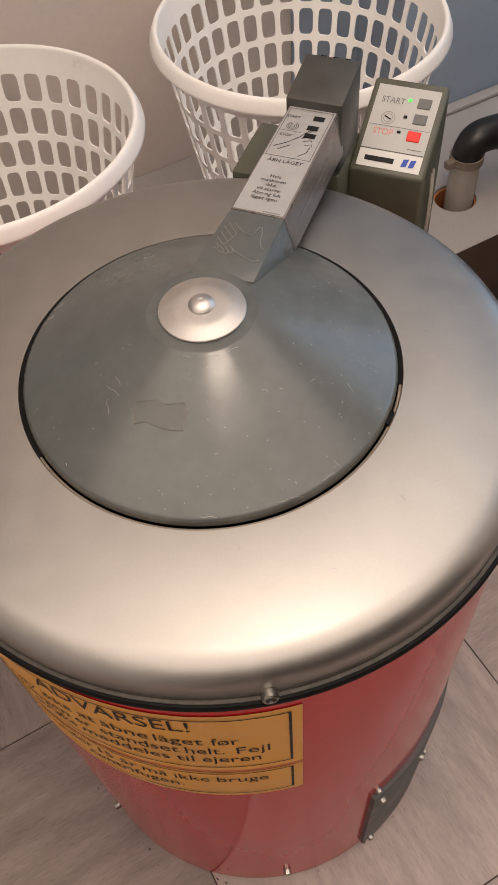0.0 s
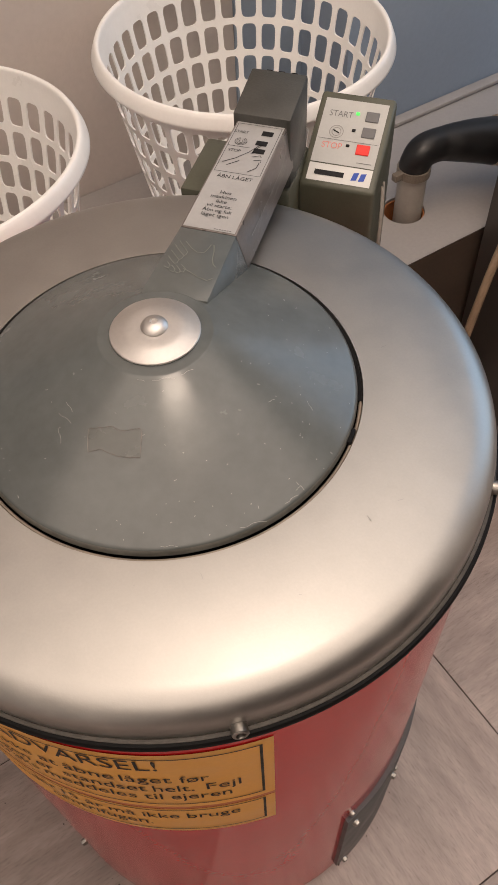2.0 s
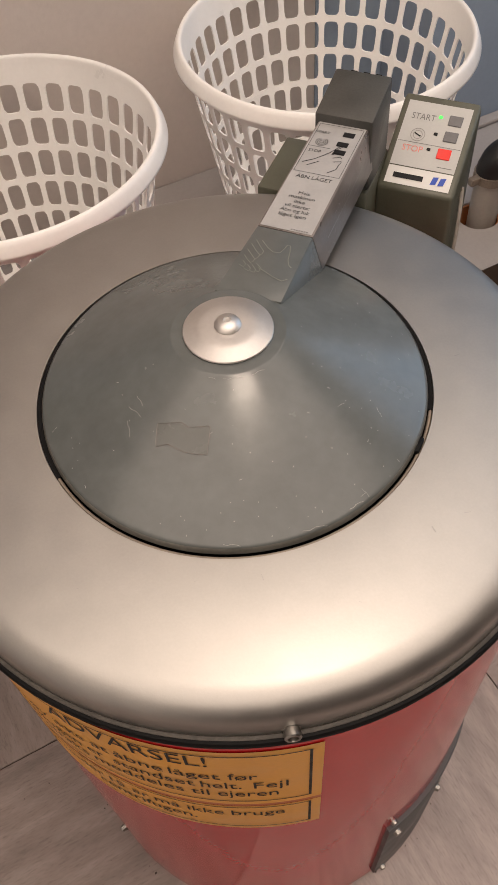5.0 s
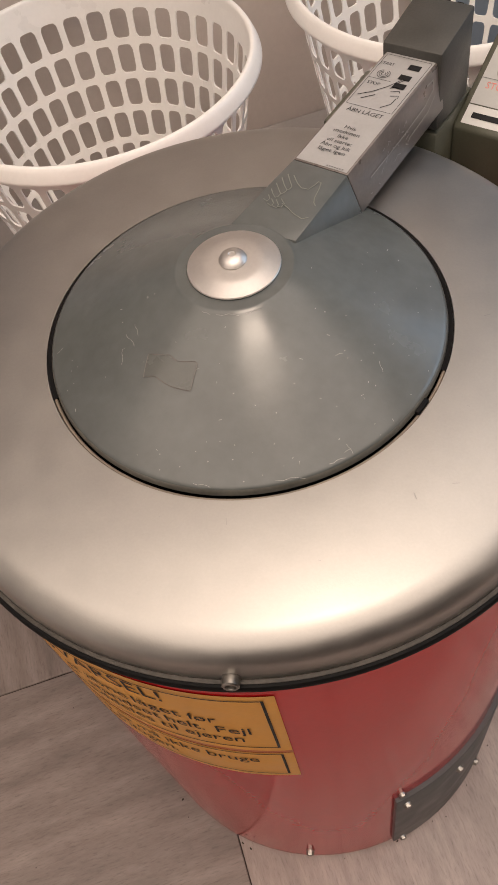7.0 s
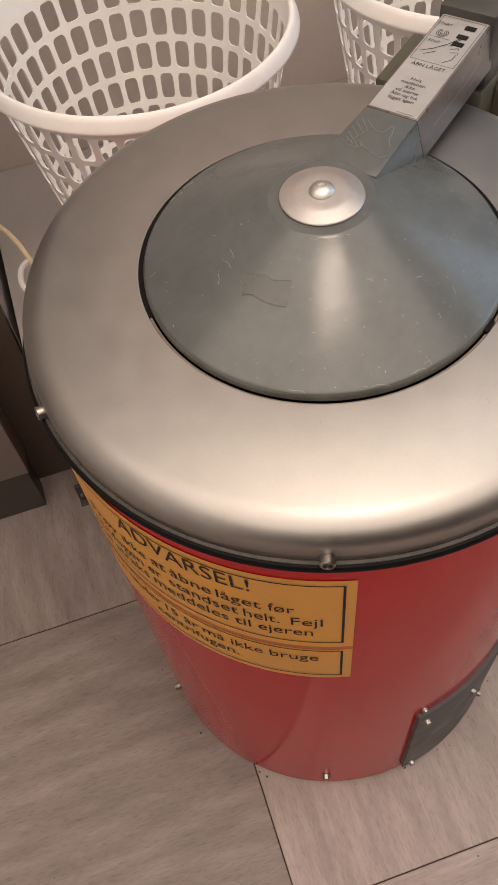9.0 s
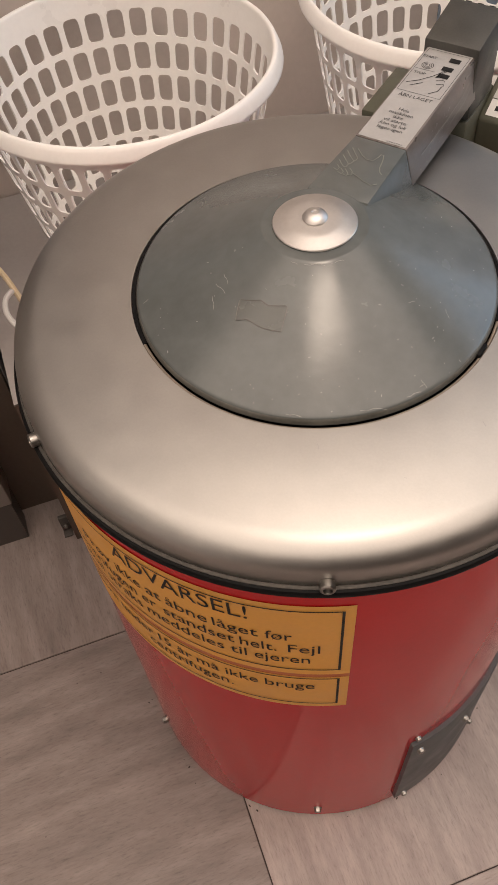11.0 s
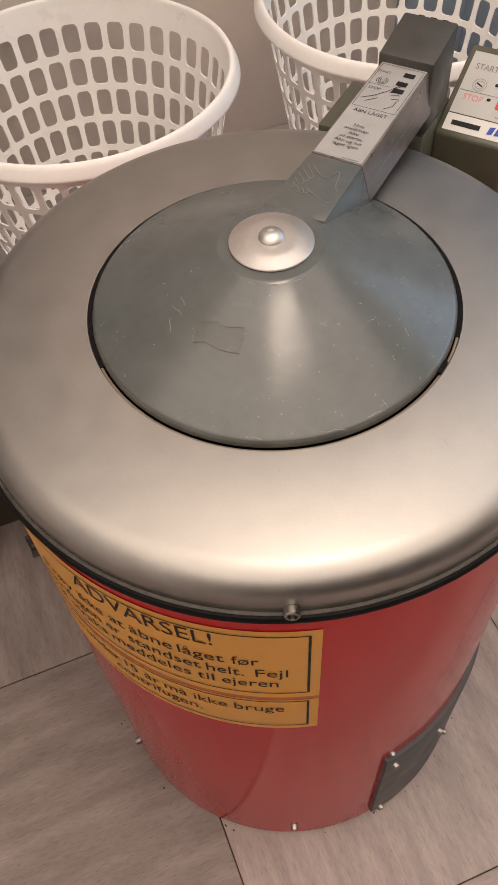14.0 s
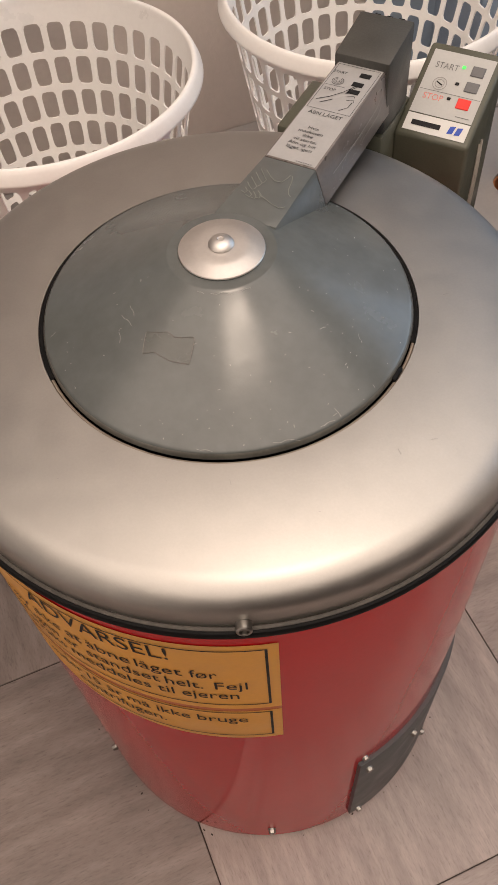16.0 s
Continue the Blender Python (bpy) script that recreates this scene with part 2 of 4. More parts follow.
def tube(points, radius, seg=12, steps=8):
    """A round tube along a smooth line through points."""
    pts = [Vector(p) for p in points]
    line = []
    for i in range(len(pts) - 1):
        p0, p1, p2, p3 = pts[max(i - 1, 0)], pts[i], pts[i + 1], pts[min(i + 2, len(pts) - 1)]
        for s in range(steps):
            t = s / steps
            line.append(0.5 * ((2 * p1) + (p2 - p0) * t + (2 * p0 - 5 * p1 + 4 * p2 - p3) * t * t + (3 * p1 - p0 - 3 * p2 + p3) * t ** 3))
    line.append(pts[-1])
    bm = bmesh.new()
    rings, side = [], None
    for i, p in enumerate(line):
        d = (line[min(i + 1, len(line) - 1)] - line[max(i - 1, 0)]).normalized()
        if side is None:
            side = d.orthogonal().normalized()
        side = (side - d * side.dot(d)).normalized()
        up = d.cross(side)
        r = radius
        if isinstance(radius, (list, tuple)):
            at, rest = divmod(i, steps)
            r0, r1 = radius[min(at, len(radius) - 1)], radius[min(at + 1, len(radius) - 1)]
            r = r0 + (r1 - r0) * rest / steps
        rings.append([bm.verts.new(p + (side * math.cos(2 * math.pi * k / seg) + up * math.sin(2 * math.pi * k / seg)) * r) for k in range(seg)])
    for a, b in zip(rings, rings[1:]):
        for k in range(seg):
            bm.faces.new((a[k], a[(k + 1) % seg], b[(k + 1) % seg], b[k]))
    bm.faces.new(rings[0])
    bm.faces.new(rings[-1][::-1])
    return bm


def letters(text, size, wide=1.0, align="CENTER", space=1.0):
    """The outline of a line of writing as flat faces in x and y."""
    c = bpy.data.curves.new("writing", "FONT")
    c.body, c.size, c.align_x, c.space_character = text, size, align, space
    c.resolution_u, c.offset = 3, -size * 0.002
    ob = new("writing", c)
    me = bpy.data.meshes.new_from_object(ob.evaluated_get(bpy.context.evaluated_depsgraph_get()))
    bm = bmesh.new()
    bm.from_mesh(me)
    bpy.data.objects.remove(ob)
    bpy.data.curves.remove(c)
    bpy.data.meshes.remove(me)
    for v in bm.verts:
        v.co.x *= wide
    return bm


def fitted(text, size, width):
    """Writing centred on x and stretched to a given width."""
    bm = letters(text, size, 1.0, "LEFT")
    x0, x1 = min(v.co.x for v in bm.verts), max(v.co.x for v in bm.verts)
    for v in bm.verts:
        v.co.x = (v.co.x - (x0 + x1) / 2) * width / (x1 - x0)
    return bm


def flat(bm, quads, z=0.0):
    """Adds flat rectangles x0, x1, y0, y1 at height z."""
    for x0, x1, y0, y1 in quads:
        bm.faces.new([bm.verts.new(p) for p in ((x0, y0, z), (x1, y0, z), (x1, y1, z), (x0, y1, z))])
    return bm


def stroke(bm, pts, w, z=0.0):
    """A thin flat line of width w through pts."""
    p = [Vector((x, y, 0)) for x, y in pts]
    left, right = [], []
    for i, c in enumerate(p):
        d = (p[min(i + 1, len(p) - 1)] - p[max(i - 1, 0)]).normalized()
        s = Vector((-d.y, d.x, 0)) * w / 2
        left.append(bm.verts.new((c + s) + Vector((0, 0, z))))
        right.append(bm.verts.new((c - s) + Vector((0, 0, z))))
    for i in range(len(p) - 1):
        bm.faces.new((left[i], right[i], right[i + 1], left[i + 1]))
    return bm


def circle_line(bm, x, y, r, w, a0=0, a1=360, z=0.0, squash=1.0, n=20):
    return stroke(bm, [(x + r * math.cos(radians(a0 + (a1 - a0) * i / n)), y + squash * r * math.sin(radians(a0 + (a1 - a0) * i / n))) for i in range(n + 1)], w, z)


def on_cylinder(bm, radius, middle):
    """Bends flat x, y round the z axis: x runs along the arc from the angle middle, y becomes height."""
    for v in bm.verts:
        a = radians(middle) + v.co.x / radius
        r = radius + v.co.z
        v.co = Vector((r * math.cos(a), r * math.sin(a), v.co.y))
    return bm


# ---- the room ----
def slab(name, u0, u1, n0, n1, z0, z1, material, label, category="wall"):
    bm = box(u0, u1, n0, n1, z0, z1)
    return tagged(part(name, bm, material, m=room(0, 0, 0)), label, category, kind="structure")


slab("wall_north", WEST - 0.1, EAST + 0.1, WALL, WALL + 0.12, 0, CEIL, M_WALL, "grey-brown painted back wall behind the laundry baskets")
# Thin sheet turns this stretch of the back wall blue-grey.
slab("wall_north_blue", 0.56, 0.6995, WALL - 0.004, WALL - 0.0005, LEDGE + 0.001, CEIL, M_BLUEWALL, "blue-grey right part of the back wall")
slab("wall_pier", 0.700, EAST, 0.664, WALL - 0.002, 0, CEIL, M_BLUEWALL, "blue-grey pier standing out from the wall")
slab("wall_west_pier", WEST, -0.333, 0.455, WALL - 0.002, 0, CEIL, M_PIER, "pale grey boarded pier beside the ledge")
# Added sheet that makes the pier's front face dark brown.
slab("wall_west_dark_sheet", WEST, -0.3345, 0.435, 0.4545, 0, 1.1, M_LEDGEFRONT, "added dark brown sheet over the pier's front, behind the machine")
# Unseen side wall, off-white so that the steel reflects it brighter.
slab("wall_west", WEST - 0.12, WEST, SOUTH, WALL - 0.002, 0, CEIL, M_CEIL, "unseen side wall, added off-white to brighten the steel's reflections")
# Unseen rear wall, dark to give the steel's shoulder its dark reflection.
slab("wall_south", WEST - 0.1, EAST + 0.1, SOUTH - 0.12, SOUTH, 0, CEIL, M_DARKWALL, "unseen rear wall, added dark brown for the steel to reflect")
slab("ceiling", WEST - 0.1, EAST + 0.1, SOUTH - 0.1, WALL + 0.1, CEIL, CEIL + 0.1, M_CEIL, "off-white painted ceiling", "ceiling")


def wall_with_window():
    bm = bmesh.new()
    y0, y1, z0, z1 = WIN_N - WIN_W / 2, WIN_N + WIN_W / 2, WIN_Z - WIN_H / 2, WIN_Z + WIN_H / 2
    for a, b, c, d in ((SOUTH, y0, 0, CEIL), (y1, WALL - 0.002, 0, CEIL), (y0, y1, 0, z0), (y0, y1, z1, CEIL)):
        box(EAST, EAST + 0.12, a, b, c, d, bm=bm)
    # This wall is out of view too; off-white lifts the steel's right side.
    w = tagged(part("wall_east", bm, M_CEIL, m=room(0, 0, 0)), "unseen off-white wall that brightens the steel, with a small window", "wall", kind="structure")
    f = bmesh.new()
    for a, b, c, d in ((y0, y1, z0, z0 + 0.05), (y0, y1, z1 - 0.05, z1), (y0, y0 + 0.05, z0, z1), (y1 - 0.05, y1, z0, z1)):
        box(EAST + 0.04, EAST + 0.09, a, b, c, d, bm=f)
    part("window_frame", f, M_CEIL, w)


wall_with_window()


def ledge():
    """Boxed ledge along the back wall, with a round hole for the drain."""
    hole_u, hole_n, hole_r = 0.668, 0.447, 0.036
    u0, u1, n0, n1 = -0.322, EAST, 0.336, WALL - 0.002
    bm = bmesh.new()
    k = 32
    inner = [bm.verts.new((hole_u + hole_r * math.cos(2 * math.pi * i / k), hole_n + hole_r * math.sin(2 * math.pi * i / k), LEDGE)) for i in range(k)]
    low = [bm.verts.new(v.co - Vector((0, 0, 0.03))) for v in inner]
    half = 0.07
    outer = []
    for i in range(k):
        a = 2 * math.pi * i / k
        s = half / max(abs(math.cos(a)), abs(math.sin(a)))
        outer.append(bm.verts.new((hole_u + s * math.cos(a), hole_n + s * math.sin(a), LEDGE)))
    for i in range(k):
        j = (i + 1) % k
        bm.faces.new((inner[i], inner[j], outer[j], outer[i]))
        bm.faces.new((inner[i], low[i], low[j], inner[j]))
    for a, b, c, d in ((u0, hole_u - half, n0, n1), (hole_u + half, u1, n0, n1), (hole_u - half, hole_u + half, n0, hole_n - half), (hole_u - half, hole_u + half, hole_n + half, n1)):
        flat(bm, [(a, b, c, d)], LEDGE)
    top = tagged(part("ledge_top", bm, M_LEDGE, m=room(0, 0, 0)), "pale grey laminate ledge top with a drain hole", "ledge", kind="structure")
    front = box(u0, u1, n0, n0 + 0.02, 0, LEDGE - 0.004)
    box(u0, u0 + 0.02, n0 + 0.02, n1, 0, LEDGE - 0.004, bm=front)
    tagged(part("ledge_front", front, M_LEDGEFRONT, m=room(0, 0, 0)), "brown board closing the ledge towards the floor", "ledge", kind="structure")
    sl = lathe([(0.0358, LEDGE - 0.09), (0.0358, LEDGE - 0.005), (0.0330, LEDGE - 0.005), (0.0330, LEDGE - 0.09)], 32)
    bmesh.ops.translate(sl, verts=sl.verts[:], vec=(hole_u, hole_n, 0))
    part("hole_sleeve", sl, M_CLAY, top, "worn orange sleeve", m=Matrix.Identity(4))
    strip = box(0.694, EAST, 0.640, 0.662, LEDGE + 0.001, LEDGE + 0.010, 0.003)
    tagged(part("baseboard", strip, M_LEDGE, m=room(0, 0, 0)), "low pale skirting strip along the pier", "baseboard", kind="structure")


ledge()


def drain():
    d = thing("drain_pipe", room(0.6775, 0.447, LEDGE), "grey upright drain pipe with a hose clamp, standing in the ledge", "pipe")
    part("pipe", lathe([(0.0240, -0.08), (0.0240, 0.078), (0.0215, 0.078), (0.0215, -0.08)], 32), M_PIPE, d)
    c = lathe([(0.0245, 0.070), (0.0278, 0.070), (0.0278, 0.084), (0.0245, 0.084)], 32)
    box(-0.042, -0.0255, -0.006, 0.006, 0.071, 0.084, 0.002, bm=c)
    part("clamp", c, M_BRASS, d, "tarnished hose clamp")
    h = thing("drain_hose", room(0.6775, 0.447, LEDGE + 0.078), "thick black rubber drain hose bent over the pipe", "hose")
    part("hose", tube([(0, 0, 0.002), (0.002, 0, 0.014), (0.016, 0.0, 0.028), (0.048, -0.004, 0.030), (0.10, -0.018, 0.023), (0.17, -0.045, 0.012), (0.28, -0.09, 0.004), (0.60, -0.12, 0.004)], [0.0255, 0.0255, 0.0265, 0.027, 0.034, 0.041, 0.042, 0.042], 18), M_HOSE, h)
    part("tape_band", tube([(0.140, -0.0335, 0.0172), (0.149, -0.0370, 0.0158)], 0.0402, 20, 2), M_TAPE, h, "cream tape band")


drain()


# ---- floor of vinyl tiles ----
def floor():
    under = box(WEST - 0.1, EAST + 0.1, SOUTH - 0.1, WALL + 0.1, -0.1, -0.003)
    base = tagged(part("floor", under, M_JOINT, m=room(0, 0, 0)), "grey-brown streaked vinyl tile floor with dark joints", "floor", kind="structure")
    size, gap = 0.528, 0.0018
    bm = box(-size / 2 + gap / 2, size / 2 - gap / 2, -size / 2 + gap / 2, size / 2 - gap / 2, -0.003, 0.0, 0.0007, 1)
    light = mesh_of("tile", bm.copy(), M_VINYL_LIT)
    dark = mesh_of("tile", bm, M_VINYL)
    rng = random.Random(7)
    # Right-hand tiles take the lit tone, left-hand ones the shaded; others at random.
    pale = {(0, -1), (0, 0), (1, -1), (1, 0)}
    shaded = {(-1, -1), (-1, 0), (-1, -2)}
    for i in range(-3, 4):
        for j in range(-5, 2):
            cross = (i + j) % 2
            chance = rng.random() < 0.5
            ob = new("tile", light if (i, j) in pale or (chance and (i, j) not in shaded) else dark)
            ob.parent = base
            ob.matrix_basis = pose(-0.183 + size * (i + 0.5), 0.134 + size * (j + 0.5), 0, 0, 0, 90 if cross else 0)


# ---- spin dryer ----
R_DRUM, R_RIM, Z_RIM = 0.2615, 0.270, 0.7747
R_LID, Z_LID = 0.1503, 0.8275


MARK_IN = [(-134.8, 0.0838), (-123.8, 0.0771), (-119.0, 0.0789), (-109.1, 0.0756), (-107.6, 0.0768)]
MARK_OUT = [(-134.8, 0.085), (-130.4, 0.0974), (-125.7, 0.093), (-117.4, 0.0946), (-107.6, 0.0938)]
LID_PROFILE = [(0.0, 0.866), (0.0, 0.8832), (0.0416, 0.8832), (0.0430, 0.8829), (0.0437, 0.8824), (0.0450, 0.8819), (0.075, 0.8664), (0.110, 0.8483), (0.1462, 0.82950), (0.1475, 0.8288), (0.1490, 0.8279), (0.1499, 0.8264), (0.1506, 0.8240), (0.1509, 0.8212), (0.1470, 0.8195), (0.100, 0.8430), (0.05, 0.866)]


def cone_z(r):
    """Height of the lid's upper face at a radius."""
    up = LID_PROFILE[4:10]
    for (r0, z0), (r1, z1) in zip(up, up[1:]):
        if r <= r1:
            return z0 + (z1 - z0) * (r - r0) / (r1 - r0)
    return up[-1][1]


def bolt(name, parent, m, r=0.0052, length=0.008, washer=0.0085):
    """A hexagon screw that sticks out along x."""
    bm = bmesh.new()
    bmesh.ops.create_cone(bm, cap_ends=True, segments=20, radius1=washer, radius2=washer * 0.95, depth=0.002)
    bmesh.ops.translate(bm, verts=bm.verts[:], vec=(0, 0, 0.001))
    hexa = bmesh.new()
    bmesh.ops.create_cone(hexa, cap_ends=True, segments=6, radius1=r * 1.12, radius2=r * 1.05, depth=length)
    bmesh.ops.translate(hexa, verts=hexa.verts[:], vec=(0, 0, 0.002 + length / 2))
    merge(hexa, bm)
    dome = bmesh.new()
    bmesh.ops.create_uvsphere(dome, u_segments=14, v_segments=6, radius=r * 0.72)
    bmesh.ops.scale(dome, verts=dome.verts[:], vec=(1, 1, 0.5))
    bmesh.ops.translate(dome, verts=dome.verts[:], vec=(0, 0, 0.0015 + length))
    merge(dome, bm)
    bm.transform(pose(0, 0, 0, 0, 90, 0))
    return part(name, bm, M_BOLT, parent, m=m)


def socket_screw(name, parent, m, r=0.0058, length=0.0075):
    """A round screw head with a hexagon socket, sticking out along x."""
    bm = lathe([(0.0, 0.0), (r * 1.08, 0.0), (r * 1.08, 0.0008), (r, 0.0010), (r, length - 0.0008), (r - 0.0008, length), (r * 0.62, length)], 28, closed=False)
    rim = [e for e in bm.edges if len(e.link_faces) == 1]
    out = bmesh.ops.extrude_edge_only(bm, edges=rim)
    low = [v for v in out["geom"] if isinstance(v, bmesh.types.BMVert)]
    for v in low:
        a = math.atan2(v.co.y, v.co.x)
        k = r * 0.52 / math.cos((a + math.pi / 6) % (math.pi / 3) - math.pi / 6)
        v.co = Vector((k * math.cos(a), k * math.sin(a), length - 0.0035))
    bmesh.ops.contextual_create(bm, geom=low)
    bm.transform(pose(0, 0, 0, 0, 90, 0))
    return part(name, bm, M_BOLT, parent, m=m)


def around(angle, r, z):
    a = radians(angle)
    return pose(r * math.cos(a), r * math.sin(a), z, 0, 0, angle)


def spin_dryer():
    d = thing("spin_dryer", pose(0, 0, 0), "red enamelled spin dryer, steel top, closed grey lid, orange warning label", "spin dryer")
    part("drum", lathe([(R_DRUM - 0.004, 0.004), (R_DRUM, 0.008), (R_DRUM, 0.770), (R_DRUM - 0.004, 0.770)], 160), M_RED, d, "glossy red enamelled casing")
    part("base_ring", lathe([(R_DRUM - 0.03, 0.0), (R_DRUM - 0.003, 0.0), (R_DRUM - 0.003, 0.012), (R_DRUM - 0.03, 0.012)], 120), M_BLACK, d, "black base ring")
    prof = [(0.1552, 0.790), (0.1552, 0.8227), (0.1554, 0.8231)]
    prof += [(0.1580 + 0.0787 * k / 8, 0.8231 - 0.0061 * (k / 8) ** 2) for k in range(9)]
    for k in range(1, 15):          # shoulder
        a = radians(11.0 + 79.0 * k / 14)
        prof.append((0.2367 + 0.0242 * (math.sin(a) - math.sin(radians(11))) / (1 - math.sin(radians(11))), 0.8170 - 0.0207 * (math.cos(radians(11)) - math.cos(a)) / math.cos(radians(11))))
    prof += [(0.2611, 0.7880), (0.2612, 0.7812), (0.2606, 0.7806),
             (0.2600, 0.7800), (0.2590, 0.7950), (0.2500, 0.8090), (0.2300, 0.8150), (0.2000, 0.8190), (0.1640, 0.8190), (0.1590, 0.790)]
    cover = part("top_cover", lathe(prof, 200), M_STEEL, d, "satin steel ring-shaped top cover", angle=50)
    rng = random.Random(11)
    marks = bmesh.new()
    for i in range(14):
        r, a = rng.uniform(0.168, 0.226), rng.uniform(-170, 40)
        z = next(z0 + (z1 - z0) * (r - r0) / (r1 - r0) for (r0, z0), (r1, z1) in zip(prof[3:], prof[4:]) if r0 <= r <= r1)
        ln, tw = rng.choice((0.0008, 0.0012, 0.002, 0.005)), rng.uniform(0, 180)
        one = stroke(bmesh.new(), [(-ln / 2 * math.cos(tw), -ln / 2 * math.sin(tw)), (ln / 2 * math.cos(tw), ln / 2 * math.sin(tw))], rng.uniform(0.0002, 0.0006))
        merge(one, marks, around(a, r, z + 0.0003) @ pose(0, 0, 0, 0, 5 if r > 0.2 else -2, 0))
    tagged(part("nicks", marks, M_WORN, cover, "small light nicks and scratches"), kind="stuff")
    part("lip", lathe([(0.2604, 0.7790), (0.2604, 0.7803), (0.2618, 0.7810), (0.2634, 0.7808), (0.2642, 0.7803), (0.2642, 0.7790)], 200), M_LIP, cover, "dull worn edge of the cover")
    part("gasket", lathe([(0.2600, 0.7712), (0.2656, 0.7712), (0.2668, 0.7720), (0.2673, 0.7736), (0.2671, 0.7775), (0.2662, 0.7792), (0.2644, 0.7797), (0.2600, 0.7780)], 200), M_BLACK, d, "black rubber edge strip")
    part("liner_ring", lathe([(0.1517, 0.800), (0.1520, 0.8204), (0.1528, 0.8213), (0.1540, 0.8213), (0.1546, 0.8204), (0.1546, 0.800)], 160), M_BRASS, d, "dull brownish liner ring in the opening", m=pose(0.0, -0.0005, 0))
    # Black arc paints the lid gap's shade, all round but the front.
    part("gap_shade_ring", lathe([(0.1510, 0.799), (0.1549, 0.799), (0.1549, 0.8221), (0.1510, 0.8217)], 96, -20.0, 225.0), M_BLACK, d, "added black arc that paints the gap's dark beside and behind the lid")
    # Black disc stands in for the unlit depth of the drum.
    part("well_shade_disc", lathe([(0.0, 0.785), (0.1550, 0.785), (0.1550, 0.799), (0.0, 0.799)], 120), M_BLACK, d, "black disc that paints the drum opening's dark under the lid")
    for k in range(6):
        socket_screw("rim_bolt", d, around(-90 + 60 * k, 0.2610, 0.7862) @ pose(0, 0, 0, 0, -6, 0))
    for k in range(6):
        bolt("foot_bolt", d, around(-90 + 60 * k + (1.2 if k == 5 else 0), R_DRUM, 0.0535), 0.0044, 0.0045, 0.0058)
    # covered opening low on the casing
    v = lathe([(0.2600, 0.020), (0.2665, 0.020), (0.2675, 0.023), (0.2675, 0.286), (0.2665, 0.289), (0.2600, 0.289)], 40, -65.2, 62)
    plate = part("cover_plate", v, M_PLATE, d, "dark grey curved cover plate screwed on low")
    for th, z in ((-62.4, 0.262), (-62.4, 0.035), (-45.3, 0.232), (-32.0, 0.055), (-10.0, 0.262)):
        bolt("plate_screw", plate, around(th, 0.2672, z), 0.0042, 0.003, 0.0052)
    bolt("casing_screw", d, around(-63.3, R_DRUM, 0.300), 0.0034, 0.002, 0.0042)

    # lid
    lid = part("lid", lathe(LID_PROFILE, 160), M_LID, d, "shallow grey plastic cone lid with scuffs")
    part("worn_edge", lathe([(0.1497, 0.8269), (0.1503, 0.8262), (0.1509, 0.8244), (0.1512, 0.8224), (0.1506, 0.8222), (0.1496, 0.8250)], 160), M_LIDEDGE, lid, "worn lighter edge of the lid")
    part("hub_disc", lathe([(0.0, 0.8832), (0.0322, 0.8832), (0.0332, 0.8838), (0.0336, 0.8847), (0.0331, 0.8854), (0.0290, 0.8864), (0.0230, 0.8882), (0.0200, 0.8888), (0.0140, 0.8890), (0.0, 0.8890)], 96), M_BRIGHT, lid, "satin metal hub disc")
    part("rivet", lathe([(0.0, 0.8888), (0.0096, 0.8888), (0.0101, 0.8898), (0.0087, 0.8922), (0.0058, 0.8939), (0.0028, 0.8945), (0.0022, 0.8937), (0.0, 0.8937)], 48), M_BRIGHT, lid, "bright domed rivet")
    catch = box(-0.006, 0.0016, -0.007, 0.007, -0.004, 0.0025, 0.0012)
    part("catch", catch, M_BLACK, lid, "black edge catch", m=around(-33.5, 0.1525, 0.822))
    # faint mark left by a torn sticker, lying on the cone
    slope = math.atan(0.518)
    tm, edge = bmesh.new(), bmesh.new()

    def between(a, line):
        for (a0, r0), (a1, r1) in zip(line, line[1:]):
            if a <= a1:
                return r0 + (r1 - r0) * (a - a0) / (a1 - a0)
        return line[-1][1]

    def on_cone(r, a, lift):
        return (r * math.cos(radians(a)), r * math.sin(radians(a)), cone_z(r) + lift)

    n = 24
    rim_a, rim_b = [], []
    for i in range(n + 1):
        a = MARK_IN[0][0] + (MARK_IN[-1][0] - MARK_IN[0][0]) * i / n
        rim_a.append((between(a, MARK_IN), a))
        rim_b.append((between(a, MARK_OUT), a))
    ra = [tm.verts.new(on_cone(r, a, 0.0003)) for r, a in rim_a]
    rb = [tm.verts.new(on_cone(r, a, 0.0003)) for r, a in rim_b]
    for i in range(n):
        tm.faces.new((ra[i], rb[i], rb[i + 1], ra[i + 1]))
    part("sticker_mark", tm, M_TAPEMARK, lid, "faint residue of a torn sticker")
    loop = rim_a + rim_b[::-1]
    for (r0, a0), (r1, a1) in zip(loop, loop[1:] + loop[:1]):
        p, q = Vector(on_cone(r0, a0, 0.0006)), Vector(on_cone(r1, a1, 0.0006))
        w = (q - p).normalized().cross(Vector((0, 0, 1))) * 0.00022
        edge.faces.new([edge.verts.new(k) for k in (p - w, q - w, q + w, p + w)])
    part("sticker_edge", edge, M_CASING, lid, "grimy outline of the torn sticker")
    rng = random.Random(5)
    sc = bmesh.new()
    for i in range(85):
        r = 0.05 + 0.098 * math.sqrt(rng.random())
        a = rng.uniform(-175, 25) if i % 3 else rng.uniform(-100, 10)
        ln, tw, w = rng.choice((0.0006, 0.0007, 0.0009, 0.0012, 0.0022)), rng.uniform(0, 360), rng.uniform(0.00025, 0.0006)
        bend = rng.uniform(-0.4, 0.4)
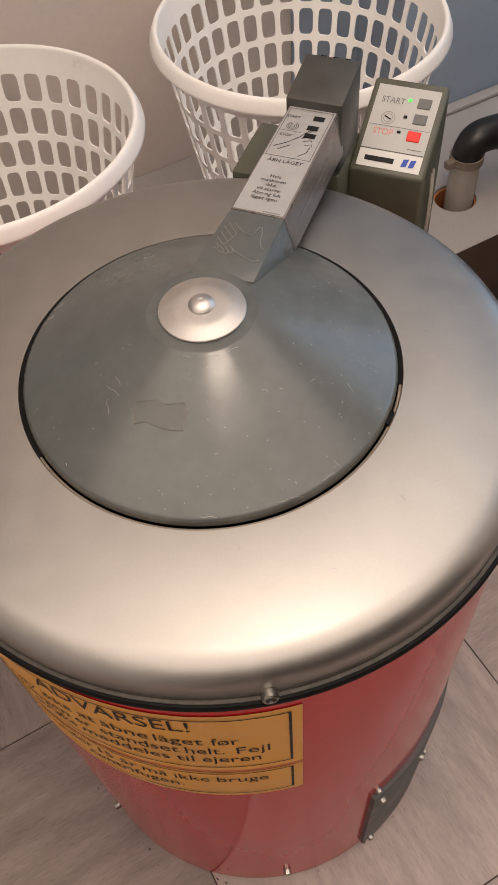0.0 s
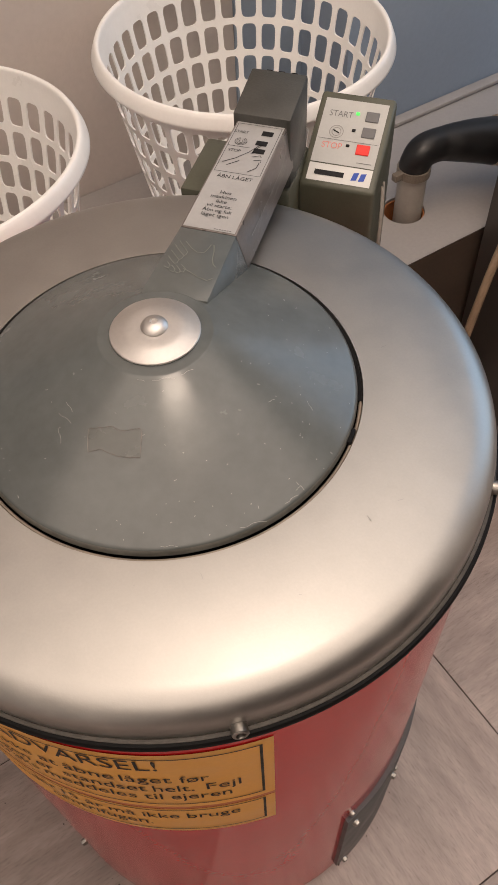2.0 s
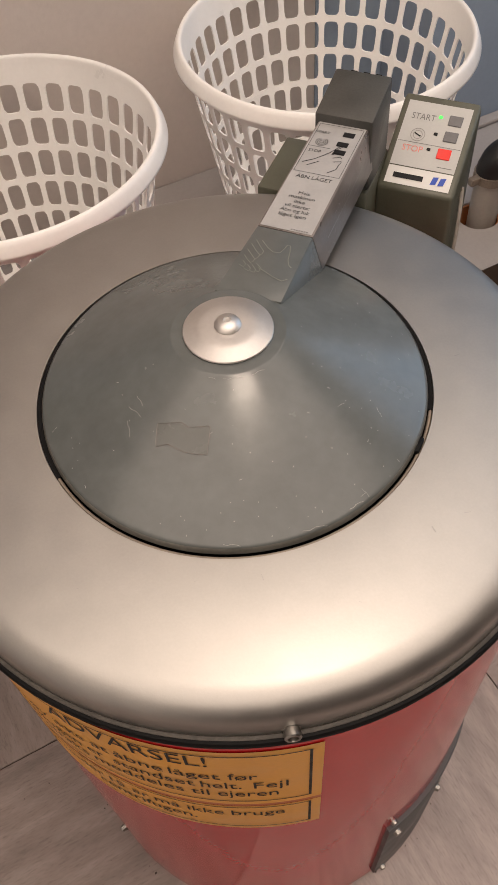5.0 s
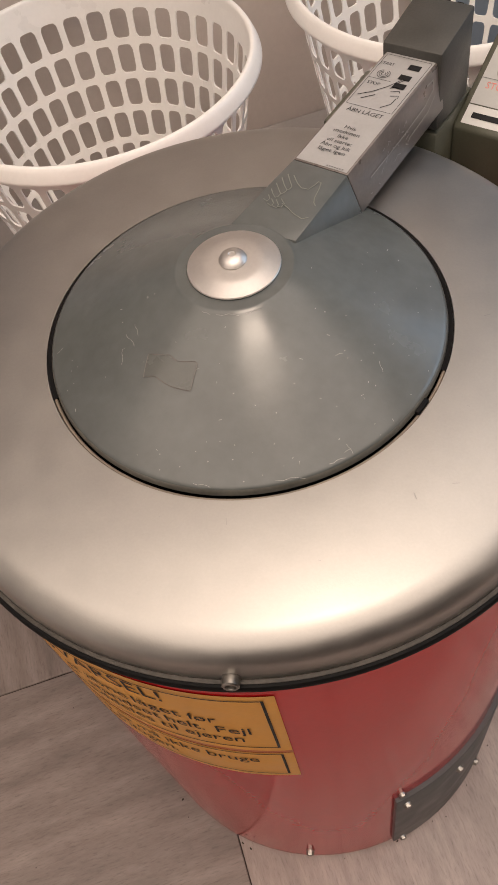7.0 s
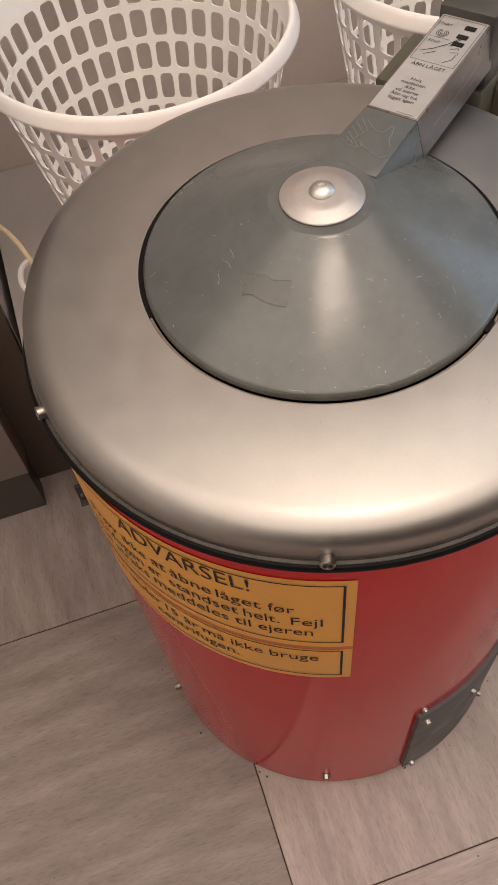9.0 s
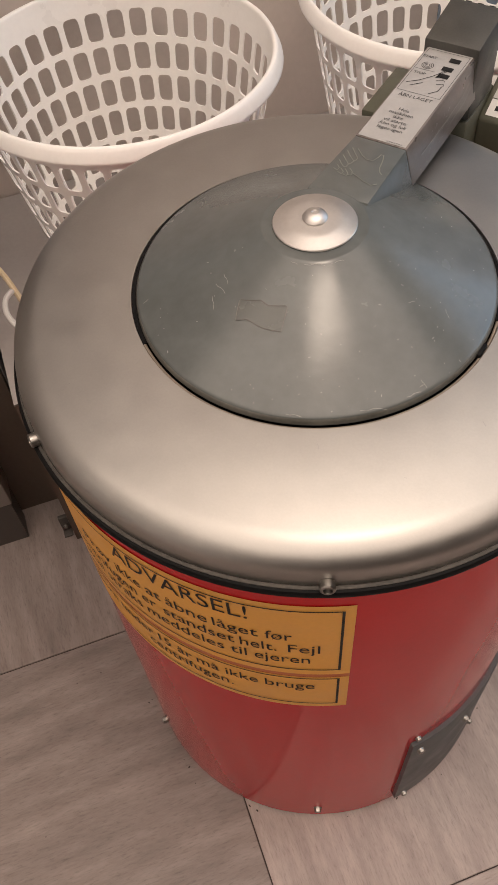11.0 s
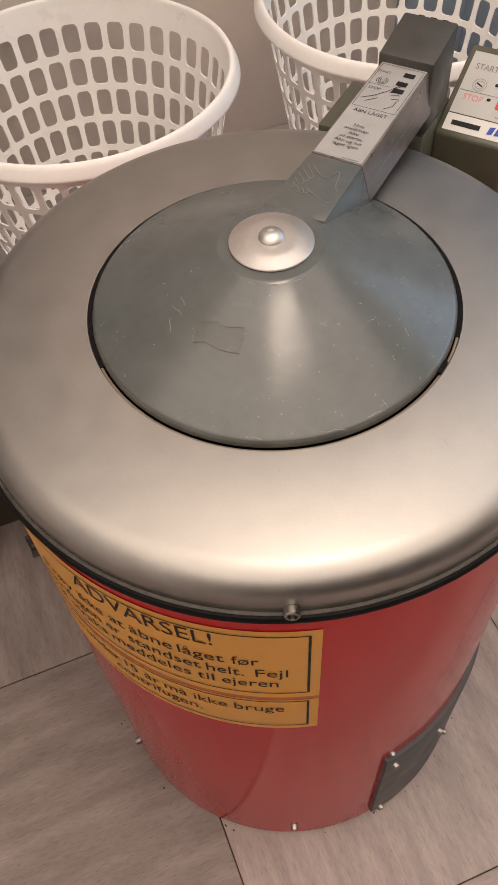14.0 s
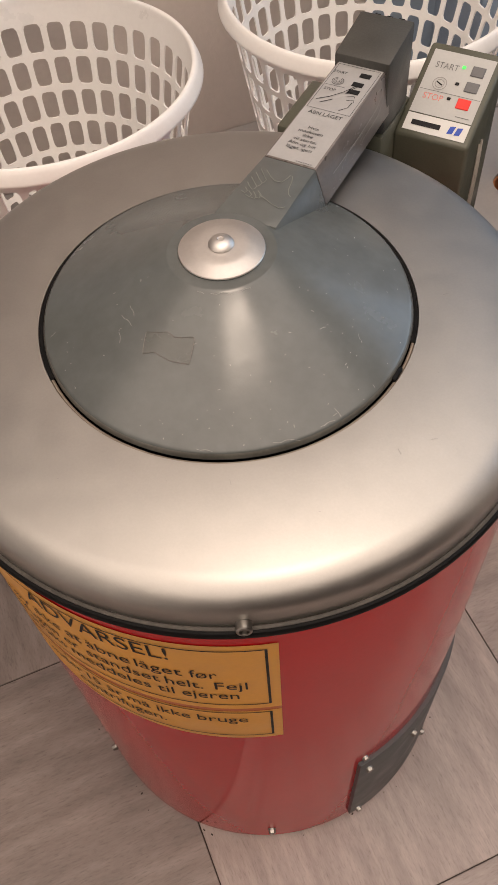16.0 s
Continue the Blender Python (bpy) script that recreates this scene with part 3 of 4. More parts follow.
        pts = [(ln * (t - 0.5) * math.cos(radians(tw) + bend * t), ln * (t - 0.5) * math.sin(radians(tw) + bend * t)) for t in (0, 0.5, 1)]
        one = stroke(bmesh.new(), pts, w)
        merge(one, sc, around(a, r, cone_z(r) + 0.0002) @ pose(0, 0, 0, 0, math.degrees(slope), 0))
    for r, a, tw, ln in ((0.0974, -145.7, 60, 0.012), (0.0866, -149.3, 100, 0.014), (0.0797, -151.5, 85, 0.01), (0.142, -168.8, 20, 0.006), (0.1446, -57.5, 10, 0.008), (0.1446, -58.5, 95, 0.005), (0.0947, -40.9, 70, 0.006), (0.1186, -32.9, 150, 0.008), (0.1475, -75, 85, 0.02), (0.1475, -98, 90, 0.012), (0.147, -62, 92, 0.012), (0.0445, -92, 92, 0.016), (0.0450, -70, 95, 0.010), (0.0452, -112, 88, 0.006)):
        one = stroke(bmesh.new(), [(ln * (t - 0.5) * math.cos(radians(tw + 14 * math.sin(5 * t))), ln * (t - 0.5) * math.sin(radians(tw + 14 * math.sin(5 * t)))) for t in (0, 0.25, 0.5, 0.75, 1)], 0.00024)
        merge(one, sc, around(a, r, cone_z(r) + 0.0003) @ pose(0, 0, 0, 0, math.degrees(slope), 0))
    tagged(part("scuffs", sc, M_WORN, lid, "small white scuffs and scratches"), kind="stuff")
    return d


dryer = spin_dryer()


def arm(d):
    """The lid's arm; its own x runs along it, y to its left."""
    top = 0.880
    m = pose(0, 0, 0, 0, 0, ARM)
    bm = bmesh.new()
    # wedge that grows out of the cone, and the box behind it
    pts = {
        "a": [(0.036, 0.0265, 0.8828), (0.040, -0.0265, 0.8828), (0.1195, -0.0238, top), (0.1195, 0.0238, top)],
        "b": [(0.036, 0.0270, 0.866), (0.040, -0.0270, 0.866), (0.134, -0.0290, 0.832), (0.134, 0.0290, 0.832)]}
    up = [bm.verts.new(p) for p in pts["a"]]
    lo = [bm.verts.new(p) for p in pts["b"]]
    bm.faces.new(up)
    bm.faces.new(lo[::-1])
    for i in range(4):
        j = (i + 1) % 4
        bm.faces.new((up[i], up[j], lo[j], lo[i]))
    bmesh.ops.bevel(bm, geom=bm.edges[:], offset=0.0012, segments=2, profile=0.5, affect="EDGES")
    arm_ob = part("arm", bm, M_LID, d, "lid arm", m=m)
    body = bmesh.new()
    lo, hi = [], []
    for x, w0, w1 in ((0.1197, 0.0285, 0.0238), (0.280, 0.0285, 0.0238)):
        lo.append([body.verts.new((x + (0.014 if x < 0.2 else 0), s * w0, 0.834)) for s in (1, -1)])
        hi.append([body.verts.new((x, s * w1, top)) for s in (1, -1)])
    body.faces.new((hi[0][0], hi[0][1], hi[1][1], hi[1][0]))
    body.faces.new((lo[0][0], lo[1][0], lo[1][1], lo[0][1]))
    body.faces.new((hi[0][0], lo[0][0], lo[0][1], hi[0][1]))
    body.faces.new((hi[1][0], hi[1][1], lo[1][1], lo[1][0]))
    body.faces.new((hi[0][0], hi[1][0], lo[1][0], lo[0][0]))
    body.faces.new((hi[0][1], lo[0][1], lo[1][1], hi[1][1]))
    bmesh.ops.bevel(body, geom=body.edges[:], offset=0.001, segments=2, profile=0.5, affect="EDGES")
    part("arm_casing", body, M_CASING, d, "worn metal casing of the arm", m=m)
    cap = box(0.272, 0.334, -0.0275, 0.0275, 0.815, 0.8965, 0.0025)
    for v in cap.verts:
        if v.co.z > 0.88:
            v.co.z += -0.0080 + (v.co.x - 0.272) * 0.15
    part("arm_cap", cap, M_CAP, d, "dark charcoal end cap", m=m)
    for y in (-0.014, -0.002, 0.010):
        part("vent_slot", box(0.3325, 0.3350, y - 0.003, y + 0.003, 0.8935, 0.8970, 0.0004, 1), M_BLACK, d, m=m)
    st = bmesh.new()
    flat(st, [(0.1212, 0.272, -0.0222, 0.0222)], top + 0.0004)
    sticker = part("arm_sticker", st, M_STICKER, d, "silver instruction sticker", m=m)

    def writing(text, x, b, size, width):
        w = fitted(text, size, width)
        # reading direction runs across the arm towards its right
        w.transform(pose(x, -b, top + 0.0008, 0, 0, -90))
        part("lettering", w, M_INK, sticker)

    writing("START", 0.2548, -0.0140, 0.0054, 0.0130)
    writing("STOP", 0.2266, -0.0122, 0.0054, 0.0112)
    writing("ÅBN LÅGET", 0.1886, 0.0, 0.0066, 0.0320)
    for i, (t, w) in enumerate((("Hvis", 0.0098), ("maskinen", 0.0225), ("ikke", 0.0092), ("vil starte:", 0.0218), ("Åbn og luk", 0.0258), ("låget igen", 0.0235))):
        writing(t, 0.1672 - 0.0060 * i, -0.0008, 0.0060, w)
    bars = bmesh.new()
    flat(bars, [(0.1222, 0.1234, -0.0185 + 0.0022 * i, -0.0171 + 0.0022 * i) for i in range(7)], top + 0.0008)
    part("small_print", bars, M_GREYINK, sticker)
    keys = bmesh.new()
    for x, b in ((0.2586, 0.0098), (0.2435, 0.0085), (0.2318, 0.0095)):
        flat(keys, [(x - 0.0035, x + 0.0035, -b - 0.0052, -b + 0.0052)], top + 0.0008)
    part("printed_keys", keys, M_INK, sticker)
    ic = bmesh.new()
    z = top + 0.0008
    stroke(ic, [(0.272 - 0.003, 0.0205), (0.272 - 0.003, -0.0205)], 0.0004, z)
    stroke(ic, [(0.197, 0.0205), (0.197, -0.0205)], 0.0004, z)
    stroke(ic, [(0.197, 0.0205), (0.269, 0.0205)], 0.0004, z)
    stroke(ic, [(0.197, -0.0205), (0.269, -0.0205)], 0.0004, z)
    stroke(ic, [(0.2348, 0.0205), (0.2348, 0.0)], 0.0004, z)
    for r in (0.0022, 0.0044, 0.0064):
        circle_line(ic, 0.2425, 0.0105, r * 0.85, 0.0005, 20, 340, z)
    for p in ([(0.2100, 0.0175), (0.2175, 0.0080), (0.2285, -0.0010), (0.2390, -0.0068), (0.2425, -0.0088)], [(0.2415, -0.0105), (0.233, -0.005), (0.228, -0.004)], [(0.2265, -0.0035), (0.2305, -0.0085), (0.2290, -0.0105)],
              [(0.2225, -0.0060), (0.2260, -0.0125), (0.2235, -0.0140)], [(0.2175, -0.0085), (0.2200, -0.0150), (0.2165, -0.0155)], [(0.2160, -0.0145), (0.2080, -0.0140), (0.2010, -0.0080)], [(0.2065, 0.0125), (0.2150, 0.0035)]):
        stroke(ic, p, 0.0007, z)
    part("printed_lines", ic, M_INK, sticker)
    # worn print on the right flank of the casing
    fl = bmesh.new()
    stroke(fl, [(0.150, 0.856), (0.205, 0.856), (0.245, 0.858), (0.262, 0.864), (0.262, 0.872), (0.250, 0.873)], 0.0012)
    stroke(fl, [(0.215, 0.848), (0.250, 0.850), (0.264, 0.857)], 0.001)
    rng = random.Random(2)
    for i in range(22):
        x, y = rng.uniform(0.145, 0.215), rng.uniform(0.842, 0.868)
        stroke(fl, [(x, y), (x + rng.uniform(0.001, 0.006), y + rng.uniform(-0.004, 0.004))], 0.0009)
    for v in fl.verts:
        x, zz = v.co.x, v.co.y
        v.co = Vector((x, -(0.0238 + (top - zz) * (0.0047 / 0.046)) - 0.0008, zz))
    part("flank_print", fl, M_FADED, sticker)
    # raised outline moulded into the wedge
    rl = bmesh.new()
    for p in ([(0.1024, 0.0129), (0.0955, 0.0057), (0.0918, -0.0001), (0.0925, -0.0057), (0.0984, -0.0076), (0.1033, -0.0082), (0.1032, -0.0106), (0.0964, -0.0129), (0.0861, -0.0149), (0.081, -0.0173), (0.0784, -0.0203)],
              [(0.0705, 0.0039), (0.0679, -0.0027), (0.064, -0.0104), (0.0618, -0.0185), (0.0653, -0.022)],
              [(0.1017, 0.0177), (0.0961, 0.0128), (0.0901, 0.0071)],
              [(0.096, 0.0196), (0.0893, 0.0134), (0.085, 0.0084)],
              [(0.0889, 0.0202), (0.0837, 0.0151), (0.0792, 0.0104)],
              [(0.0815, 0.02), (0.0771, 0.0159), (0.0741, 0.0123)],
              [(0.0901, 0.0071), (0.0866, 0.0072), (0.085, 0.0084), (0.0814, 0.0088), (0.0792, 0.0104), (0.0754, 0.0106), (0.0741, 0.0123)],
              [(0.0748, 0.0184), (0.0712, 0.0149), (0.0677, 0.0152), (0.0692, 0.0194)],
              [(0.0717, 0.0138), (0.068, 0.0095), (0.0645, 0.0096), (0.0659, 0.014)],
              [(0.0724, 0.0099), (0.0677, 0.0052), (0.0643, 0.005), (0.0649, 0.0088)],
              [(0.0748, 0.0071), (0.0708, 0.0021), (0.0663, 0.002), (0.066, 0.0051)]):
        one = bmesh.new()
        stroke(one, p, 0.0008)
        merge(one, rl)
    for v in rl.verts:
        v.co.z = 0.8828 - (v.co.x - 0.038) * 0.0344 + 0.0005
    part("moulded_lines", rl, M_MOULD, arm_ob)


arm(dryer)


def controls(d):
    """The control box behind the top cover; x along the arm's way, y to its left."""
    m = pose(0, 0, 0, 0, 0, ARM)
    A0, A1, Z0, Z1 = 0.306, 0.404, 0.7985, 0.8430
    B0, B1 = 0.0265, 0.1045
    bm = box(A0, A1, -B1, -B0, 0.52, 0.80, 0.0)
    for v in bm.verts:
        if v.co.z > 0.7:
            v.co.z = Z0 if v.co.x < 0.35 else Z1
        else:
            v.co.x += 0.004 if v.co.x < 0.35 else 0
    bmesh.ops.bevel(bm, geom=bm.edges[:], offset=0.004, segments=3, profile=0.5, affect="EDGES")
    body = part("control_box", bm, M_OLIVE, d, "olive-grey control box with sloping panel", m=m)
    h = box(0.272, 0.350, -0.027, 0.030, 0.60, 0.812, 0.004)
    part("hinge_block", h, M_OLIVE, d, "olive-grey hinge block under the arm", m=m)
    side = box(0.257, 0.345, 0.031, 0.082, 0.60, 0.807, 0.003)
    part("hinge_housing", side, M_OLIVE, d, "olive-grey hinge housing", m=m)
    s = math.atan2(Z1 - Z0, A1 - A0)
    # panel frame: x across to the right, y up the slope
    P = pose(A0, -(B0 + B1) / 2, Z0, 0, -math.degrees(s), 0) @ pose(0, 0, 0, 0, 0, -90) @ pose(0, -0.0022, 0)
    W, L = B1 - B0, (A1 - A0) / math.cos(s)
    foil = flat(bmesh.new(), [(-W / 2 + 0.0065, W / 2 - 0.0065, 0.028, L - 0.007)], 0.0005)
    panel = part("panel_foil", foil, M_PANEL, body, "pale grey key panel", m=P)
    brand = flat(bmesh.new(), [(-W / 2 + 0.0065, W / 2 - 0.0065, 0.0075, 0.0268)], 0.0005)
    nameplate = part("name_plate", brand, M_WHITE_FOIL, body, "white name strip with a dark bar and blue mark", m=P)

    def put(name, bm2, material, z=0.0009):
        bmesh.ops.translate(bm2, verts=bm2.verts[:], vec=(0, 0, z))
        part(name, bm2, material, body, m=P)

    def key(x, y, mat):
        k = box(x - 0.0068, x + 0.0068, y - 0.0058, y + 0.0058, 0, 0.0012, 0.0006, 1)
        put("key", k, mat, 0.0004)

    key(0.0185, 0.0845, M_KEY)
    key(0.0185, 0.0665, M_KEY)
    key(0.0170, 0.0470, M_REDINK)
    t1 = fitted("START", 0.0098, 0.0240)
    bmesh.ops.translate(t1, verts=t1.verts[:], vec=(-0.0135, 0.0805, 0))
    put("lettering", t1, M_GREYINK)
    t2 = fitted("STOP", 0.0098, 0.0205)
    bmesh.ops.translate(t2, verts=t2.verts[:], vec=(-0.0150, 0.0445, 0))
    put("lettering", t2, M_PALERED)
    put("lamp", box(0.0012, 0.0050, 0.0845, 0.0882, 0, 0.0012, 0.0006, 1), M_LED, 0.0004)
    put("lamp", box(0.0012, 0.0050, 0.0655, 0.0690, 0, 0.0012, 0.0006, 1), M_INK, 0.0004)
    put("lamp", box(-0.0010, 0.0028, 0.0480, 0.0512, 0, 0.0012, 0.0006, 1), M_INK, 0.0004)
    ic = bmesh.new()
    for r in (0.0045, 0.0070):
        circle_line(ic, -0.0140, 0.0635, r, 0.0007, 0, 360)
    put("dial_icon", ic, M_FADED)
    ic2 = stroke(bmesh.new(), [(-0.0175, 0.0652), (-0.0110, 0.0622)], 0.0014)
    put("dial_needle_icon", ic2, M_INK)
    ln = bmesh.new()
    stroke(ln, [(-W / 2 + 0.0075, 0.0545), (W / 2 - 0.0075, 0.0545)], 0.0005)
    stroke(ln, [(0.014, 0.0325), (0.029, 0.0325)], 0.0008)
    put("printed_lines", ln, M_GREYINK)
    bar = flat(bmesh.new(), [(-0.0255, 0.0045, 0.0140, 0.0196)])
    put("name_bar", bar, M_INK)
    mk = bmesh.new()
    for x in (0.0125, 0.0200):
        q = [mk.verts.new(p) for p in ((x, 0.0125, 0), (x + 0.0055, 0.0135, 0), (x + 0.0070, 0.0220, 0), (x + 0.0015, 0.0210, 0))]
        mk.faces.new(q)
    put("maker_mark", mk, M_BLUEINK)
    # wires down the box's right flank
    for k in (0, 1):
        part("wire", tube([(0.352 + 0.008 * k, -B1 - 0.001, 0.775), (0.335 + 0.010 * k, -B1 - 0.005, 0.73), (0.315 + 0.012 * k, -B1 - 0.006, 0.60)], 0.0013, 8, 6), M_PIPE, d, "thin grey wire", m=m)


controls(dryer)


def warning(d):
    """Two orange stickers round the casing, with borders and Danish wording."""
    mid = -118.3
    R = R_DRUM + 0.0007
    half = R * radians(33.3)

    def sheet(z0, z1, name, label):
        bm = bmesh.new()
        n = 48
        rows = [[bm.verts.new((-half + 2 * half * i / n, z, 0)) for i in range(n + 1)] for z in (z0, z1)]
        for i in range(n):
            bm.faces.new((rows[0][i], rows[0][i + 1], rows[1][i + 1], rows[1][i]))
        return part(name, on_cylinder(bm, R, mid), M_ORANGE, d, label)

    def border(x, z0, z1, parent):
        bm = bmesh.new()
        n = 48
        for za in (z0, z1):
            stroke(bm, [(-x + 2 * x * i / n, za) for i in range(n + 1)], 0.0016)
        for s in (-x, x):
            stroke(bm, [(s, z0 - 0.0006), (s, z1 + 0.0006)], 0.0022)
        bmesh.ops.translate(bm, verts=bm.verts[:], vec=(0, 0, 0.0006))
        part("border_line", on_cylinder(bm, R, mid), M_INK, parent)

    def word(text, z, size, a0, a1, parent):
        """A word that fills the arc from a0 to a1 degrees."""
        bm = letters(text, size, 1.0, "LEFT")
        x0, x1 = min(v.co.x for v in bm.verts), max(v.co.x for v in bm.verts)
        k = R * radians(a1 - a0) / (x1 - x0)
        for v in bm.verts:
            v.co = Vector(((v.co.x - x0) * k + R * radians(a0 - mid), v.co.y + z, 0.0006))
        part("lettering", on_cylinder(bm, R, mid), M_INK, parent)

    up = sheet(0.6020, 0.7465, "warning_label", "orange warning label with black Danish wording")
    lo = sheet(0.5135, 0.5945, "age_label", "orange age-limit label with black Danish wording")
    stripe = bmesh.new()
    n = 48
    rows = [[stripe.verts.new((-half + 2 * half * i / n, z, 0)) for i in range(n + 1)] for z in (0.5945, 0.6020)]
    for i in range(n):
        stripe.faces.new((rows[0][i], rows[0][i + 1], rows[1][i + 1], rows[1][i]))
    part("label_stripe", on_cylinder(stripe, R - 0.0002, mid), M_REDLINE, d)
    inner = half - 0.0095
    border(inner, 0.6145, 0.7375, up)
    border(inner, 0.5240, 0.5915, lo)
    word("ADVARSEL!", 0.7112, 0.0335, -131.3, -103.4, up)
    for z, sheet_of, words in (
            (0.6785, up, (("Prøv", -142.0, -133.6), ("ikke", -132.0, -125.9), ("at", -124.5, -121.1), ("åbne", -120.0, -111.4), ("låget", -110.3, -101.9), ("før", -100.6, -95.8))),
            (0.6535, up, (("centrifugen", -146.8, -127.8), ("er", -126.4, -123.0), ("standset", -121.2, -106.6), ("helt.", -105.5, -98.7), ("Fejl", -96.6, -90.8))),
            (0.6300, up, (("skal", -145.5, -138.9), ("straks", -137.4, -127.4), ("meddeles", -126.0, -109.0), ("til", -107.7, -104.5), ("ejeren", -103.0, -92.6))),
            (0.5645, lo, (("Børn", -146.6, -138.8), ("under", -137.3, -127.4), ("15", -125.9, -122.8), ("år", -121.1, -117.5), ("må", -116.4, -111.4), ("ikke", -109.9, -103.1), ("bruge", -101.6, -91.7))),
            (0.5400, lo, (("centrifugen.", -129.4, -108.6),))):
        for text, a0, a1 in words:
            word(text, z, 0.0240, a0, a1, sheet_of)


warning(dryer)


# ---- laundry baskets ----
def basket(x, y, turn, label, squash=1.0, wide=1.0):
    """A round tapered basket: walls pierced by six rows of rounded holes, and a flared rim."""
    z0, cols, rows = LEDGE + 0.0005, 37, 6
    b = thing("laundry_basket", pose(x, y, z0) @ Matrix.Diagonal((wide, wide * squash, 1.0, 1.0)) @ pose(0, 0, 0, 0, 0, turn), label, "laundry basket", "laundry baskets on the ledge")
    zt, zb = BASKET_TOP - 0.003 - z0, 0.006
    rt, slope = 0.2022, 0.188
    rb = rt - slope * (zt - zb)
    t0, t1 = (0.4172 - z0 - zb) / (zt - zb), (0.7025 - z0 - zb) / (zt - zb)

    def at(s, t):
        """s: turns round the basket in columns, t: 0 at the bottom, 1 under the rim."""
        a = 2 * math.pi * s / cols
        r = rb + (rt - rb) * t
        return (r * math.cos(a), r * math.sin(a), zb + (zt - zb) * t)

    bm, index, thick = bmesh.new(), {}, 0.0012

    def vert(s, t, out):
        x1, y1, z1 = at(s, t)
        k = 1 + out * thick / math.hypot(x1, y1)
        key = (round(x1, 5), round(y1, 5), round(z1, 5), out)
        if key not in index:
            index[key] = bm.verts.new((x1 * k, y1 * k, z1))
        return index[key]

    def face(corners):
        """The same face on the outer and the inner side of the wall."""
        for out in (1, -1):
            vs = [vert(p, q, out) for p, q in corners]
            if len(set(vs)) > 2:
                bm.faces.new(vs if out > 0 else vs[::-1])

    dt, k = (t1 - t0) / rows, 24
    square, hole = [], []
    for i in range(k):
        a = 2 * math.pi * (i + 0.5) / k
        ca, sa = math.cos(a), math.sin(a)
        f = 1 / max(abs(ca), abs(sa))
        e = (abs(ca) ** 5 + abs(sa) ** 5) ** (-1 / 5)
        square.append((0.5 * ca * f, 0.5 * dt * sa * f))
        hole.append((0.362 * ca * e, 0.412 * dt * sa * e))
    for c in range(cols):
        for q in range(rows):
            cs, ct = c + 0.5, t0 + dt * (q + 0.5)
            outer = [(cs + p, ct + r) for p, r in square]
            inner = [(cs + p, ct + r) for p, r in hole]
            for i in range(k):
                j = (i + 1) % k
                face((inner[i], outer[i], outer[j], inner[j]))
                bm.faces.new((vert(*inner[i], 1), vert(*inner[j], 1), vert(*inner[j], -1), vert(*inner[i], -1)))
            for sx, sy, i in ((1, 1, 2), (-1, 1, 8), (-1, -1, 14), (1, -1, 20)):
                face((outer[i], (cs + 0.5 * sx, ct + 0.5 * dt * sy), outer[(i + 1) % k]))
    steps = [-0.5] + [-0.5 / math.tan(radians(v)) for v in (52.5, 67.5, 82.5)] + [0.5 / math.tan(radians(v)) for v in (82.5, 67.5, 52.5)] + [0.5]
    for lo, hi in ((0.0, t0), (t1, 1.0)):
        for c in range(cols):
            for da, db in zip(steps, steps[1:]):
                face(((c + 0.5 + da, lo), (c + 0.5 + db, lo), (c + 0.5 + db, hi), (c + 0.5 + da, hi)))
    part("lattice", bm, M_BASKET, b, "white lattice wall", angle=40)
    zr = BASKET_TOP - z0
    part("rim", lathe([(0.1993, zr - 0.0120), (0.2002, zr - 0.0040), (0.2010, zr - 0.0008), (0.2026, zr + 0.0004), (0.2050, zr + 0.0006), (0.2070, zr - 0.0006), (0.2094, zr - 0.0050), (0.2136, zr - 0.0150), (0.2142, zr - 0.0184), (0.2134, zr - 0.0192), (0.2120, zr - 0.0186), (0.2070, zr - 0.0060), (0.2040, zr - 0.0045), (0.2012, zr - 0.0110)], 144), M_BASKET, b, "smooth turned-over rim", angle=70)
    part("base", lathe([(0.0, 0.0), (rb - 0.002, 0.0), (rb + 0.001, 0.003), (rb + 0.0018, 0.010), (rb - 0.002, 0.010), (rb - 0.004, 0.006), (0.0, 0.006)], 72), M_BASKET, b)
    return b


BASKET_TOP = 0.735
basket(-0.2364, 0.5162, 7.1, "round white plastic laundry basket, empty, on the ledge", 0.950, 1.008)
basket(0.2122, 0.6774, 2.2, "round white plastic laundry basket, empty, on the ledge near the pier", 1.0, 0.985)


